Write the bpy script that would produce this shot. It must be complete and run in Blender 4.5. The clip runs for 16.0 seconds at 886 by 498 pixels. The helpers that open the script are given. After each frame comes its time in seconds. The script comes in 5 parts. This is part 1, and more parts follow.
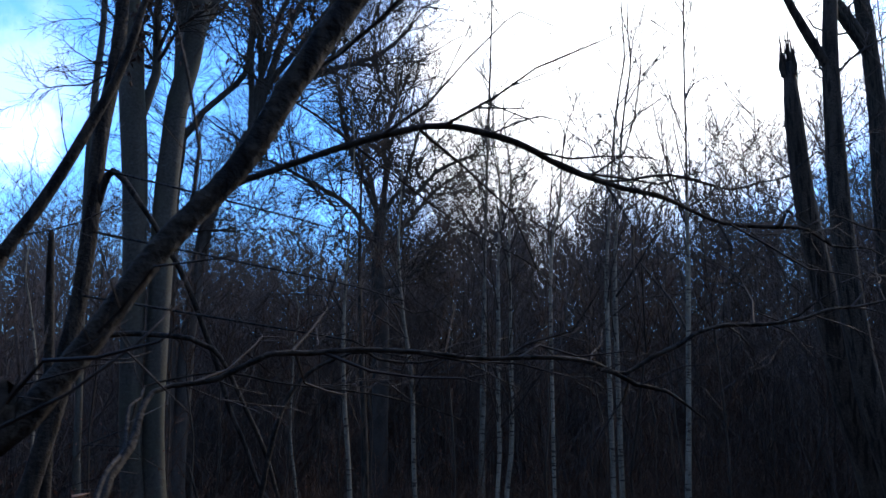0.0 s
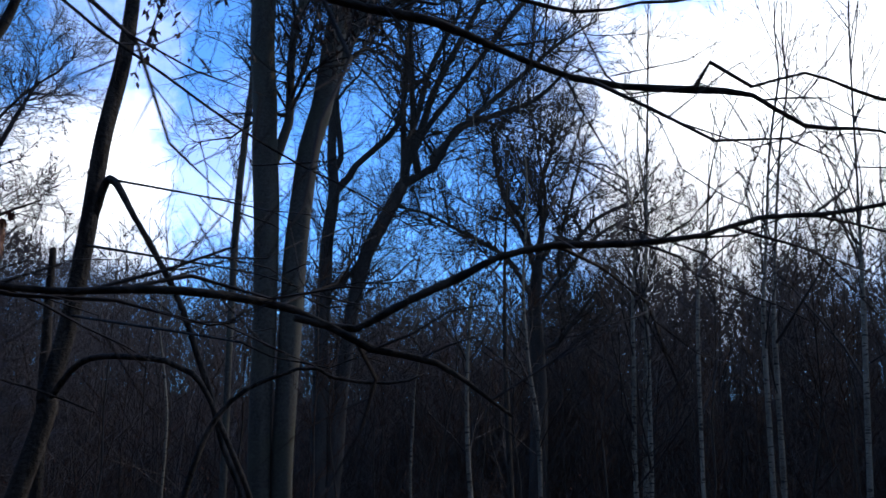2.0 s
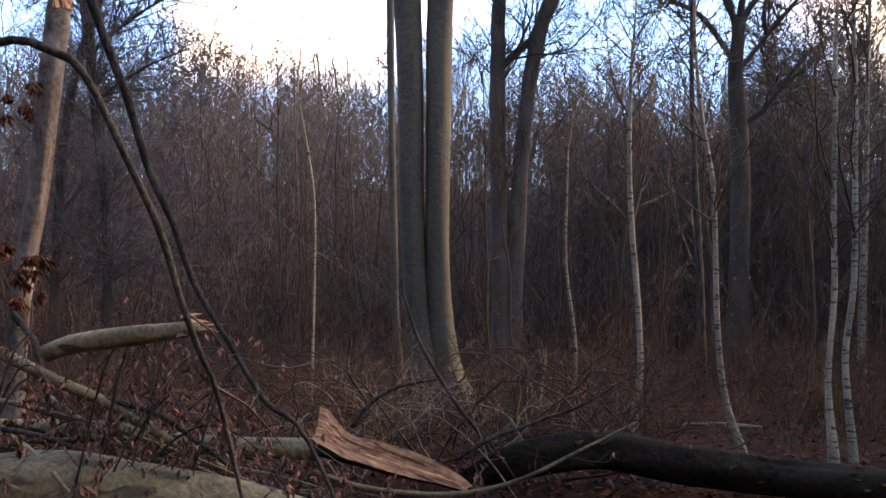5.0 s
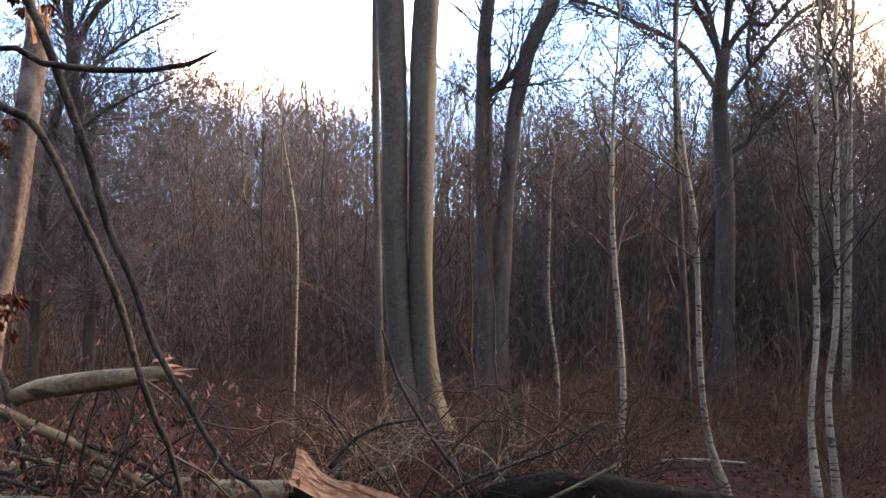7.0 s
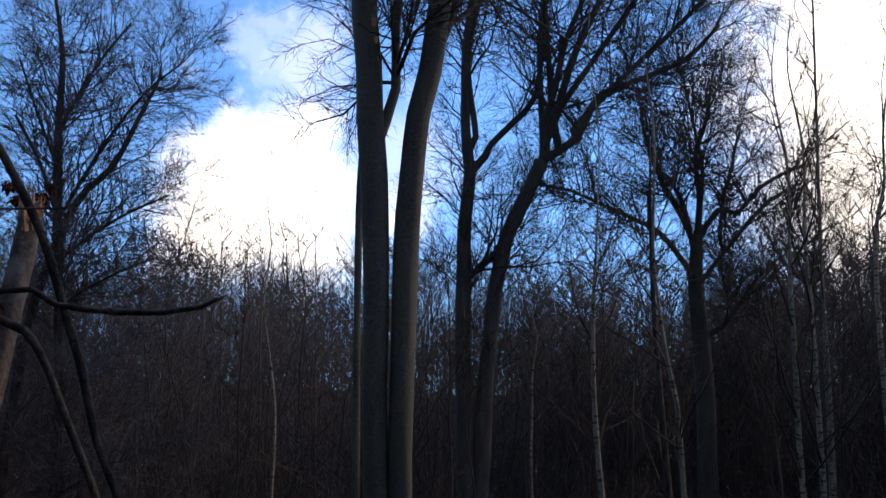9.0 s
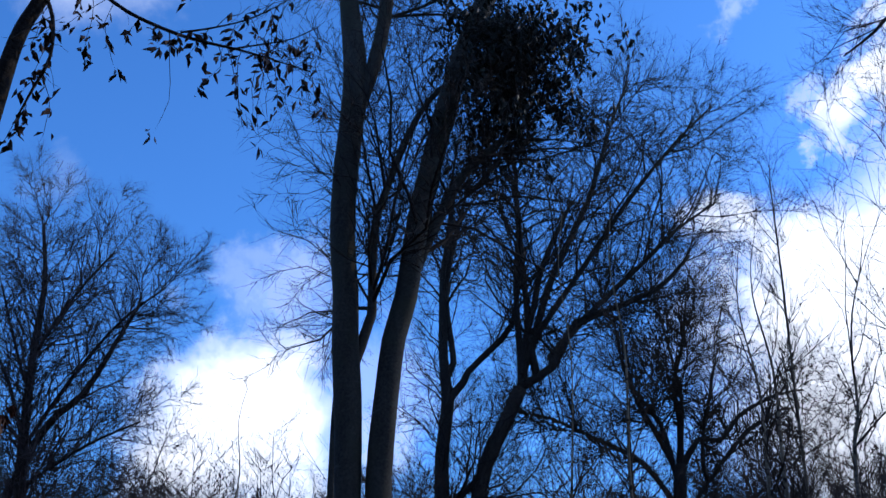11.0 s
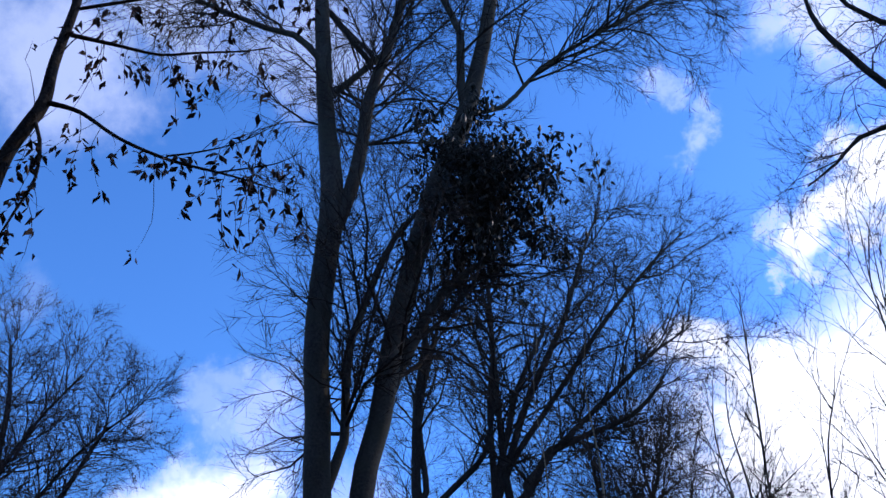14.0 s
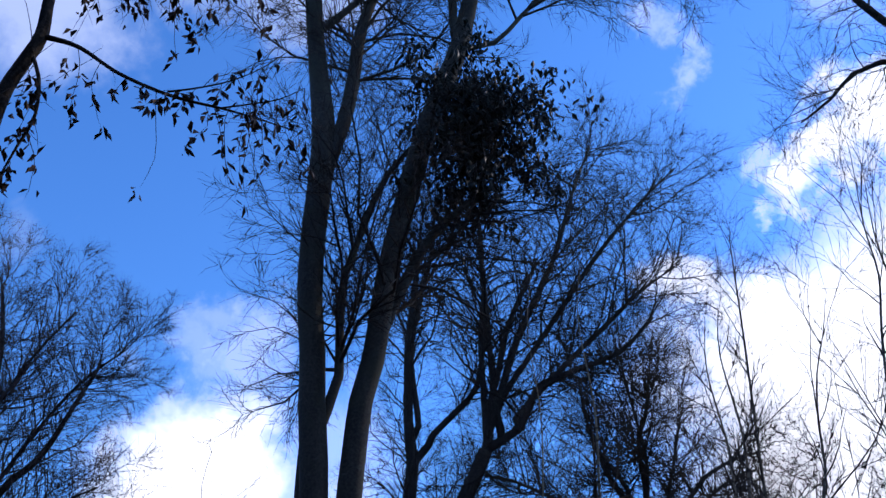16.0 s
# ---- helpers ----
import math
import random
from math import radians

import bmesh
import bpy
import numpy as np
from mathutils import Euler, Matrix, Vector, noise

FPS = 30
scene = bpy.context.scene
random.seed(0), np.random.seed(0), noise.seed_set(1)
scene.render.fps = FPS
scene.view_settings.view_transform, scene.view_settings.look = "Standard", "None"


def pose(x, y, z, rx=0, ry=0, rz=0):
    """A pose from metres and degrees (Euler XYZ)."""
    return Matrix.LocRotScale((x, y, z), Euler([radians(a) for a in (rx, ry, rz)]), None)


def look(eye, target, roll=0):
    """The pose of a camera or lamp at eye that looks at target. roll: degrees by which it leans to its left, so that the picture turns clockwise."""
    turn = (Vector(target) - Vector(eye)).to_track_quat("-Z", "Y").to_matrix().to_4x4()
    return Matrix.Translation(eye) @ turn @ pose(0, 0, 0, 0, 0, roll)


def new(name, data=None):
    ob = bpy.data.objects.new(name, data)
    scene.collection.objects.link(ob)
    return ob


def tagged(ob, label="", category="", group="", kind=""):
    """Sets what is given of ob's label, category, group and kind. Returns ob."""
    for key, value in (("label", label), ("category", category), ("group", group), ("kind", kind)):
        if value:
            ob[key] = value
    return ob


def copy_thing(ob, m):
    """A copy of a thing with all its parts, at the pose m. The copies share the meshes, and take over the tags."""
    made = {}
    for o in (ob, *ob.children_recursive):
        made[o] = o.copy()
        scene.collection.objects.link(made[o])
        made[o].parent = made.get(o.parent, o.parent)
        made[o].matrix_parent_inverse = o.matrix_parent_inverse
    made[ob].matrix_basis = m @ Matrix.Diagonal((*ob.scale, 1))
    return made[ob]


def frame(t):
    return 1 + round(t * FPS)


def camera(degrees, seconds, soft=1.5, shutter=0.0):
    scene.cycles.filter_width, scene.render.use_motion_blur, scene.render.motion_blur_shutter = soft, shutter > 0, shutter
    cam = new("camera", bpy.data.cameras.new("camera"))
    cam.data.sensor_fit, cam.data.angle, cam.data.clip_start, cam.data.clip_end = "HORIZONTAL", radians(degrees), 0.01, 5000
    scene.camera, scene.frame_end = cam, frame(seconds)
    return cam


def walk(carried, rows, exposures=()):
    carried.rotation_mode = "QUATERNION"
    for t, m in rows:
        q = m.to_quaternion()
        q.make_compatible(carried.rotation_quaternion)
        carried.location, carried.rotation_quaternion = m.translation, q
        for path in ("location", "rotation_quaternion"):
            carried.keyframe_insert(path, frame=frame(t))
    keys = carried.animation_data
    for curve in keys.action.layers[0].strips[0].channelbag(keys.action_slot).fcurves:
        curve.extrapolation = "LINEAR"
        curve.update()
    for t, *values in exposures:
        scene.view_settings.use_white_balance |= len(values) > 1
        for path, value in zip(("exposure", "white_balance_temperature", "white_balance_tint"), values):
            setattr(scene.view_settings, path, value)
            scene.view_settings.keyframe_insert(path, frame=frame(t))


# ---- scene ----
# A bare late-winter wood: a walk under low boughs, a pause at a fallen log, then a look up into the crowns.
cam = camera(50.0, 16.0, soft=1.5, shutter=0.2)
PATH = [
    (0, (-1.706, -1.821, 1.669), (-0.960, -0.005, 2.049), -0.53),
    (0.5, (-1.524, -1.800, 1.646), (-0.754, 0.011, 2.002), -1.02),
    (1, (-1.281, -1.567, 1.659), (-0.730, 0.320, 2.028), -0.79),
    (1.5, (-1.053, -1.406, 1.625), (-0.743, 0.508, 2.114), 0.81),
    (2, (-0.843, -1.288, 1.612), (-0.474, 0.612, 2.114), 1.01),
    (2.5, (-0.659, -1.224, 1.532), (-0.239, 0.652, 2.084), 0.12),
    (3, (-0.401, -0.570, 1.545), (-0.118, 1.374, 1.923), -0.74),
    (3.5, (-0.108, -0.187, 1.499), (0.004, 1.784, 1.818), -0.82),
    (4, (-0.058, -0.017, 1.480), (-0.059, 1.962, 1.767), -0.33),
    (4.2, (-0.100, -0.018, 1.465), (-0.137, 1.971, 1.672), -0.07),
    (6.3, (0.004, 0.026, 1.549), (-0.057, 2.025, 1.580), 0.43),
    (6.5, (-0.017, 0.045, 1.566), (-0.065, 2.044, 1.616), 0.61),
    (7, (-0.010, 0.034, 1.570), (-0.041, 2.030, 1.695), 0.44),
    (7.5, (-0.003, 0.007, 1.591), (-0.025, 1.996, 1.799), 0.39),
    (8, (0.001, -0.021, 1.617), (-0.013, 1.956, 1.917), 0.50),
    (8.5, (0.004, -0.020, 1.617), (-0.002, 1.940, 2.015), 0.47),
    (9, (-0.049, -0.014, 1.667), (-0.038, 1.925, 2.155), 0.84),
    (9.5, (-0.029, 0.014, 1.734), (-0.012, 1.925, 2.323), 0.73),
    (10, (0.071, 0.011, 1.679), (0.090, 1.881, 2.388), 0.50),
    (12.3, (-0.003, -0.006, 1.602), (0.068, 1.644, 2.731), 0.62),
    (12.5, (0.003, 0.001, 1.595), (0.075, 1.639, 2.739), 0.43),
    (13, (-0.005, 0.017, 1.581), (0.076, 1.641, 2.746), 0.20),
    (13.5, (-0.004, 0.004, 1.597), (0.083, 1.629, 2.758), 0.04),
    (14, (0.015, -0.008, 1.609), (0.105, 1.620, 2.767), -0.01),
    (14.5, (0.021, 0.005, 1.606), (0.118, 1.642, 2.752), -0.18),
    (15, (0.015, 0.016, 1.606), (0.120, 1.672, 2.723), -0.32),
    (15.5, (0.007, -0.007, 1.603), (0.116, 1.671, 2.685), -0.40),
    (16, (-0.046, -0.006, 1.604), (0.072, 1.693, 2.652), -0.55),
]
EXPOSURES = [
    (0.0, 0.2, 6500, 10), (1.0, 0.2, 6700, 10), (2.0, -0.35, 6300, 10), (2.5, -0.4, 6250, 11), (3.0, -0.65, 6900, 13), (3.5, -0.1, 8400, 18), (4.2, 0.65, 9800, 22), (6.3, 2.95, 12500, 25), (7.0, 2.3, 12200, 25),
    (7.5, 1.85, 11700, 24), (8.0, 1.1, 11200, 21), (8.5, 0.5, 10200, 18), (9.0, -0.15, 8000, 14), (10.0, -0.65, 6050, 12), (12.5, -1.0, 5700, 16), (13.0, -0.95, 5700, 16), (14.0, -0.68, 5950, 19), (15.0, -0.46, 6050, 19), (16.0, -0.7, 5950, 18),
]
walk(cam, [(t, look(eye, target, roll)) for t, eye, target, roll in PATH], EXPOSURES)

# ---- sky and sun ----
SUN_AZ, SUN_EL = radians(70), radians(31)      # from the right-hand side of the way
CLOUDS = [  # direction, angular radius, density
    (-0.179, 0.93, 0.322, 0.077, 1),
    (-0.218, 0.93, 0.297, 0.065, 1),
    (-0.139, 0.943, 0.302, 0.065, 1),
    (-0.178, 0.947, 0.266, 0.077, 1),
    (-0.217, 0.941, 0.258, 0.054, 1),
    (-0.127, 0.929, 0.347, 0.036, 0.8),
    (-0.161, 0.888, 0.432, 0.036, 0.24),
    (-0.194, 0.876, 0.441, 0.03, 0.16),
    (-0.121, 0.891, 0.437, 0.03, 0.18),
    (-0.092, 0.68, 0.728, 0.065, 0.22),
    (-0.325, 0.653, 0.684, 0.065, 0.28),
    (-0.218, 0.642, 0.735, 0.059, 0.25),
    (0.243, 0.689, 0.683, 0.019, 0.2),
    (0.268, 0.717, 0.644, 0.024, 0.26),
    (-0.187, 0.89, 0.416, 0.036, 0.08),
    (0.345, 0.745, 0.571, 0.02, 0.3),
    (0.381, 0.747, 0.545, 0.024, 0.8),
    (0.409, 0.72, 0.561, 0.03, 1),
    (0.448, 0.684, 0.576, 0.036, 1),
    (0.332, 0.824, 0.459, 0.036, 0.9),
    (0.396, 0.814, 0.425, 0.065, 1),
    (0.449, 0.808, 0.382, 0.101, 1),
    (0.351, 0.857, 0.378, 0.071, 1),
    (0.434, 0.852, 0.293, 0.131, 1),
    (0.462, 0.793, 0.398, 0.089, 1),
    (0.561, 0.742, 0.368, 0.155, 1),
    (0.644, 0.696, 0.316, 0.101, 1),
    (-0.035, 0.938, 0.345, 0.054, 0.2),
    (-0.051, 0.957, 0.287, 0.036, 0.3),
    (0.416, 0.586, 0.695, 0.065, 0.45),
    (0.373, 0.624, 0.687, 0.036, 0.3),
    (-0.341, 0.808, 0.48, 0.024, 0.06),
    (-0.332, 0.811, 0.482, 0.03, 0.06),
    # Unseen clouds beside and behind the camera, added to whiten the blue skylight.
    (0.85, -0.2, 0.5, 0.3, 0.5),
    (0.3, -0.8, 0.5, 0.4, 0.25),
    (-0.75, -0.5, 0.45, 0.3, 0.25),
    (-0.85, 0.3, 0.4, 0.2, 0.4),
]


def make_world():
    world = bpy.data.worlds.new("world")
    scene.world = world
    world.use_nodes = True
    nt = world.node_tree
    nt.nodes.clear()
    n, link = nt.nodes.new, nt.links.new
    out, bg = n("ShaderNodeOutputWorld"), n("ShaderNodeBackground")
    sky = n("ShaderNodeTexSky")
    sky.sky_type, sky.sun_disc, sky.sun_elevation, sky.sun_rotation = "NISHITA", False, SUN_EL, SUN_AZ
    sky.air_density, sky.dust_density, sky.ozone_density = 1.0, 0.3, 3.0
    geo = n("ShaderNodeTexCoord")
    warp = n("ShaderNodeTexNoise")
    warp.inputs["Scale"].default_value, warp.inputs["Detail"].default_value, warp.inputs["Roughness"].default_value = 5.0, 9.0, 0.62
    link(geo.outputs["Generated"], warp.inputs["Vector"])
    off = n("ShaderNodeVectorMath")
    off.operation = "MULTIPLY_ADD"
    link(warp.outputs["Color"], off.inputs[0])
    off.inputs[1].default_value = (0.3, 0.3, 0.3)
    sub = n("ShaderNodeVectorMath")
    sub.operation = "SUBTRACT"
    sub.inputs[1].default_value = (0.15, 0.15, 0.15)
    link(geo.outputs["Generated"], sub.inputs[0])
    link(sub.outputs[0], off.inputs[2])
    last = None
    for x, y, z, r, dens in CLOUDS:
        d = n("ShaderNodeVectorMath")
        d.operation = "DISTANCE"
        link(off.outputs[0], d.inputs[0])
        d.inputs[1].default_value = (x, y, z)
        m = n("ShaderNodeMapRange")
        m.interpolation_type = "SMOOTHSTEP"
        m.inputs["From Min"].default_value, m.inputs["From Max"].default_value = r * 1.6, r * 0.45
        m.inputs["To Max"].default_value = dens
        link(d.outputs["Value"], m.inputs["Value"])
        if last is None:
            last = m.outputs[0]
        else:
            mx = n("ShaderNodeMath")
            mx.operation = "MAXIMUM"
            link(last, mx.inputs[0])
            link(m.outputs[0], mx.inputs[1])
            last = mx.outputs[0]
    mix = n("ShaderNodeMix")
    mix.data_type = "RGBA"
    link(last, mix.inputs["Factor"])
    tint = n("ShaderNodeMix")
    tint.data_type, tint.blend_type = "RGBA", "MULTIPLY"
    tint.inputs["Factor"].default_value = 1.0
    link(sky.outputs[0], tint.inputs["A"])
    tint.inputs["B"].default_value = (1.19, 2.15, 3.18, 1)
    link(tint.outputs["Result"], mix.inputs["A"])
    mix.inputs["B"].default_value = (20, 20.5, 21.5, 1)
    link(mix.outputs["Result"], bg.inputs["Color"])
    bg.inputs["Strength"].default_value = 0.13
    link(bg.outputs[0], out.inputs[0])


make_world()
sun = new("sun", bpy.data.lights.new("sun", "SUN"))
sun.data.energy, sun.data.angle, sun.data.color = 2.2, radians(1.5), (1.0, 0.86, 0.68)
sun.matrix_world = look((40 * math.sin(SUN_AZ), 40 * math.cos(SUN_AZ), 40 * math.tan(SUN_EL)), (0, 0, 0))


# ---- materials ----
def material(name, low, high, scale=(6, 6, 2), rough=0.85, bump=0.4, fine=40.0, streak=None, streak_scale=(3, 3, 30), streak_at=(0.6, 0.68), moss=None, vary=0.25, thin=False, gloss=0.25, turn=0.0):
    mat = bpy.data.materials.new(name)
    mat.use_nodes = True
    nt = mat.node_tree
    n, link = nt.nodes.new, nt.links.new
    bsdf = nt.nodes["Principled BSDF"]
    bsdf.inputs["Roughness"].default_value = rough
    bsdf.inputs["Specular IOR Level"].default_value = gloss
    co = n("ShaderNodeVectorRotate")  # the grain may run at a slant
    co.rotation_type = "Y_AXIS"
    co.inputs["Angle"].default_value = turn
    link(n("ShaderNodeTexCoord").outputs["Object"], co.inputs["Vector"])
    mp = n("ShaderNodeMapping")
    mp.inputs["Scale"].default_value = scale
    link(co.outputs[0], mp.inputs["Vector"])
    big = n("ShaderNodeTexNoise")
    big.inputs["Scale"].default_value, big.inputs["Detail"].default_value = 1.0, 6.0
    link(mp.outputs[0], big.inputs["Vector"])
    small = n("ShaderNodeTexNoise")
    small.inputs["Scale"].default_value, small.inputs["Detail"].default_value = fine, 5.0
    link(co.outputs[0], small.inputs["Vector"])
    blend = n("ShaderNodeMath")
    blend.operation = "MULTIPLY_ADD"
    link(small.outputs[0], blend.inputs[0])
    blend.inputs[1].default_value = 0.5
    half = n("ShaderNodeMath")
    half.operation = "MULTIPLY"
    half.inputs[1].default_value = 0.5
    link(big.outputs[0], half.inputs[0])
    link(half.outputs[0], blend.inputs[2])
    ramp = n("ShaderNodeValToRGB")
    ramp.color_ramp.elements[0].position, ramp.color_ramp.elements[1].position = 0.35, 0.65
    ramp.color_ramp.elements[0].color, ramp.color_ramp.elements[1].color = (*low, 1), (*high, 1)
    link(blend.outputs[0], ramp.inputs[0])
    colour = ramp.outputs[0]

    def over(colour, fac, rgb):
        m = n("ShaderNodeMix")
        m.data_type = "RGBA"
        link(fac, m.inputs["Factor"])
        link(colour, m.inputs["A"])
        m.inputs["B"].default_value = (*rgb, 1)
        return m.outputs["Result"]

    if streak:
        sm = n("ShaderNodeMapping")
        sm.inputs["Scale"].default_value = streak_scale
        link(co.outputs[0], sm.inputs["Vector"])
        sn = n("ShaderNodeTexNoise")
        sn.inputs["Scale"].default_value, sn.inputs["Detail"].default_value = 1.0, 3.0
        link(sm.outputs[0], sn.inputs["Vector"])
        sr = n("ShaderNodeMapRange")
        sr.inputs["From Min"].default_value, sr.inputs["From Max"].default_value = streak_at
        link(sn.outputs[0], sr.inputs["Value"])
        colour = over(colour, sr.outputs[0], streak)
    if moss:
        mn = n("ShaderNodeTexNoise")
        mn.inputs["Scale"].default_value, mn.inputs["Detail"].default_value = 1.6, 5.0
        link(co.outputs[0], mn.inputs["Vector"])
        mr = n("ShaderNodeMapRange")
        mr.inputs["From Min"].default_value, mr.inputs["From Max"].default_value = 0.5, 0.72
        link(mn.outputs[0], mr.inputs["Value"])
        colour = over(colour, mr.outputs[0], moss)
    info = n("ShaderNodeNewGeometry" if thin else "ShaderNodeObjectInfo")
    hv = n("ShaderNodeHueSaturation")
    vr = n("ShaderNodeMapRange")
    vr.inputs["To Min"].default_value, vr.inputs["To Max"].default_value = 1 - vary, 1 + vary
    link(info.outputs["Random Per Island" if thin else "Random"], vr.inputs["Value"])
    link(vr.outputs[0], hv.inputs["Value"])
    link(colour, hv.inputs["Color"])
    link(hv.outputs[0], bsdf.inputs["Base Color"])
    if bump:
        b = n("ShaderNodeBump")
        b.inputs["Strength"].default_value, b.inputs["Distance"].default_value = bump, 0.02
        link(blend.outputs[0], b.inputs["Height"])
        link(b.outputs[0], bsdf.inputs["Normal"])
    return mat


BEECH = material("beech_bark", (0.024, 0.0225, 0.019), (0.076, 0.07, 0.055), (5, 5, 1.2), 0.8, 0.35, 30, streak=(0.07, 0.07, 0.06), streak_scale=(4, 4, 14), streak_at=(0.62, 0.75), moss=(0.05, 0.05, 0.032))
GREY_BARK = material("grey_brown_bark", (0.022, 0.019, 0.017), (0.062, 0.055, 0.048), (6, 6, 1.5), 0.85, 0.5, 34)
BARK = material("dark_bark", (0.012, 0.0095, 0.0075), (0.06, 0.047, 0.034), (16, 16, 2.2), 0.92, 1.0, 60, streak=(0.01, 0.008, 0.006), streak_scale=(26, 26, 4), streak_at=(0.5, 0.6))
BIRCH = material("birch_bark", (0.07, 0.06, 0.044), (0.26, 0.225, 0.168), (10, 10, 3), 0.7, 0.5, 70, streak=(0.03, 0.025, 0.02), streak_scale=(8, 8, 36), streak_at=(0.56, 0.62))
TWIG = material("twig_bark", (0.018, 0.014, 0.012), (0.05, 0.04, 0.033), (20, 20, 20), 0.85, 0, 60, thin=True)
# Paler copy of the twig bark: the haze over the distance is in its colour.
HAZED_TWIG = material("hazed_far_twig_bark", (0.034, 0.026, 0.0225), (0.082, 0.063, 0.053), (20, 20, 20), 0.85, 0, 60, vary=0.4, thin=True)
TWIG_RED = material("thicket_twig_bark", (0.019, 0.0092, 0.0052), (0.06, 0.03, 0.0165), (20, 20, 20), 0.85, 0, 60, vary=0.4, thin=True)
POLE = material("pole_bark", (0.024, 0.019, 0.015), (0.055, 0.044, 0.034), (10, 10, 2), 0.85, 0, 40)
LITTER = material("leaf_litter_soil", (0.008, 0.004, 0.003), (0.034, 0.015, 0.011), (3, 3, 3), 0.95, 0.9, 26, moss=(0.02, 0.014, 0.008), gloss=0.04)
LEAF = material("dead_leaf", (0.024, 0.009, 0.006), (0.1, 0.038, 0.023), (30, 30, 30), 0.85, 0, 60, vary=0.45, thin=True, gloss=0.06)
WITHERED = material("withered_leaf", (0.05, 0.019, 0.013), (0.2, 0.086, 0.055), (30, 30, 30), 0.7, 0, 60, vary=0.6, thin=True, gloss=0.15)
LEAF_DARK = material("hanging_leaf", (0.03, 0.018, 0.014), (0.08, 0.045, 0.03), (30, 30, 30), 0.7, 0, 60, vary=0.4, thin=True)
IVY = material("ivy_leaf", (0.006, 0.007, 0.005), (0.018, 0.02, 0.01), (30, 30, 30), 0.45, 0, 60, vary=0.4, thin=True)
LOG = material("weathered_log_bark", (0.06, 0.044, 0.023), (0.25, 0.185, 0.098), (3, 7, 7), 0.85, 0.8, 34, streak=(0.055, 0.04, 0.025), streak_scale=(2.5, 9, 9), streak_at=(0.56, 0.64), moss=(0.11, 0.095, 0.04))
LOG_BLACK = material("wet_black_log_bark", (0.002, 0.0016, 0.0013), (0.02, 0.015, 0.011), (3, 6, 6), 0.9, 1.0, 28, moss=(0.016, 0.014, 0.008), gloss=0.06)
SPLIT = material("torn_pale_wood", (0.16, 0.068, 0.036), (0.46, 0.24, 0.13), (2, 40, 40), 0.75, 0.9, 18, streak=(0.09, 0.034, 0.018), streak_scale=(1.2, 30, 30), streak_at=(0.55, 0.62), turn=radians(-22))
PINK_BARK = material("torn_pinkish_bark", (0.025, 0.018, 0.015), (0.12, 0.092, 0.075), (9, 9, 3), 0.85, 1.0, 26, streak=(0.16, 0.132, 0.115), streak_scale=(6, 6, 3), streak_at=(0.55, 0.7))
PURPLE_TWIG = material("purple_brown_twig_bark", (0.055, 0.042, 0.041), (0.12, 0.092, 0.087), (20, 20, 20), 0.85, 0, 60, thin=True)
DRY_TWIG = material("dry_pale_twig_bark", (0.06, 0.044, 0.03), (0.2, 0.15, 0.1), (20, 20, 20), 0.85, 0, 60, vary=0.45, thin=True)
MOSSY = material("mossy_stump_bark", (0.012, 0.01, 0.006), (0.06, 0.046, 0.026), (12, 12, 4), 0.9, 1.0, 60, moss=(0.05, 0.055, 0.02))
# ---- centre lines ----
G = {}  # x, y, z, radius
G['twinL'] = [(-0.51, 11.2, 0.07, 0.266), (-0.61, 11.2, 0.53, 0.183), (-0.66, 11.2, 0.99, 0.146), (-0.73, 11.2, 1.99, 0.147), (-0.77, 11.2, 3.33, 0.153), (-0.8, 11.2, 4.53, 0.157), (-0.86, 11.2, 5.47, 0.175), (-0.93, 11.2, 6.22, 0.178), (-0.97, 11.2, 6.88, 0.188), (-1.04, 11.2, 7.61, 0.187), (-1.07, 11.2, 8.57, 0.187), (-1.03, 11.2, 9.63, 0.188), (-1.04, 11.2, 10.68, 0.179), (-1.24, 11.2, 12.18, 0.145), (-1.37, 11.2, 13.47, 0.133), (-1.5, 11.2, 14.89, 0.12), (-1.71, 11.2, 17.14, 0.097), (-2, 11.2, 20.18, 0.059)]
G['twinR'] = [(-0.25, 11.2, 0.04, 0.298), (-0.3, 11.2, 0.33, 0.186), (-0.39, 11.2, 0.93, 0.153), (-0.45, 11.2, 1.99, 0.143), (-0.44, 11.2, 3.33, 0.15), (-0.43, 11.2, 4.53, 0.154), (-0.39, 11.2, 5.48, 0.147), (-0.32, 11.2, 6.23, 0.15), (-0.18, 11.2, 6.82, 0.152), (-0.03, 11.2, 8.07, 0.161), (0.24, 11.2, 9.48, 0.163), (0.6, 11.2, 10.98, 0.165), (1.01, 11.2, 12.3, 0.155), (1.27, 11.2, 13.63, 0.125), (1.49, 11.2, 15.09, 0.111), (1.74, 11.2, 17.41, 0.087), (2, 11.2, 19.72, 0.053)]
G['side'] = [(-0.86, 11.25, 5.75, 0.07), (-0.74, 11.3, 6.17, 0.07), (-0.62, 11.3, 6.62, 0.065), (-0.64, 11.3, 7.34, 0.059), (-0.61, 11.3, 8.11, 0.058), (-0.46, 11.3, 8.66, 0.055), (-0.32, 11.3, 9.14, 0.052), (-0.06, 11.3, 9.84, 0.046), (0.31, 11.3, 10.38, 0.038)]
G['Lr'] = [(-0.91, 11.2, 9.94, 0.108), (-0.75, 11.2, 10.64, 0.111), (-0.64, 11.2, 11.49, 0.106), (-0.55, 11.2, 12.6, 0.101), (-0.31, 11.2, 13.67, 0.086), (-0.09, 11.2, 14.98, 0.075), (0.11, 11.2, 16.94, 0.059), (0.25, 11.2, 18.96, 0.034)]
G['Lr2'] = [(-1.16, 11.3, 12.69, 0.065), (-0.63, 11.3, 13.35, 0.057), (-0.27, 11.3, 13.85, 0.048)]
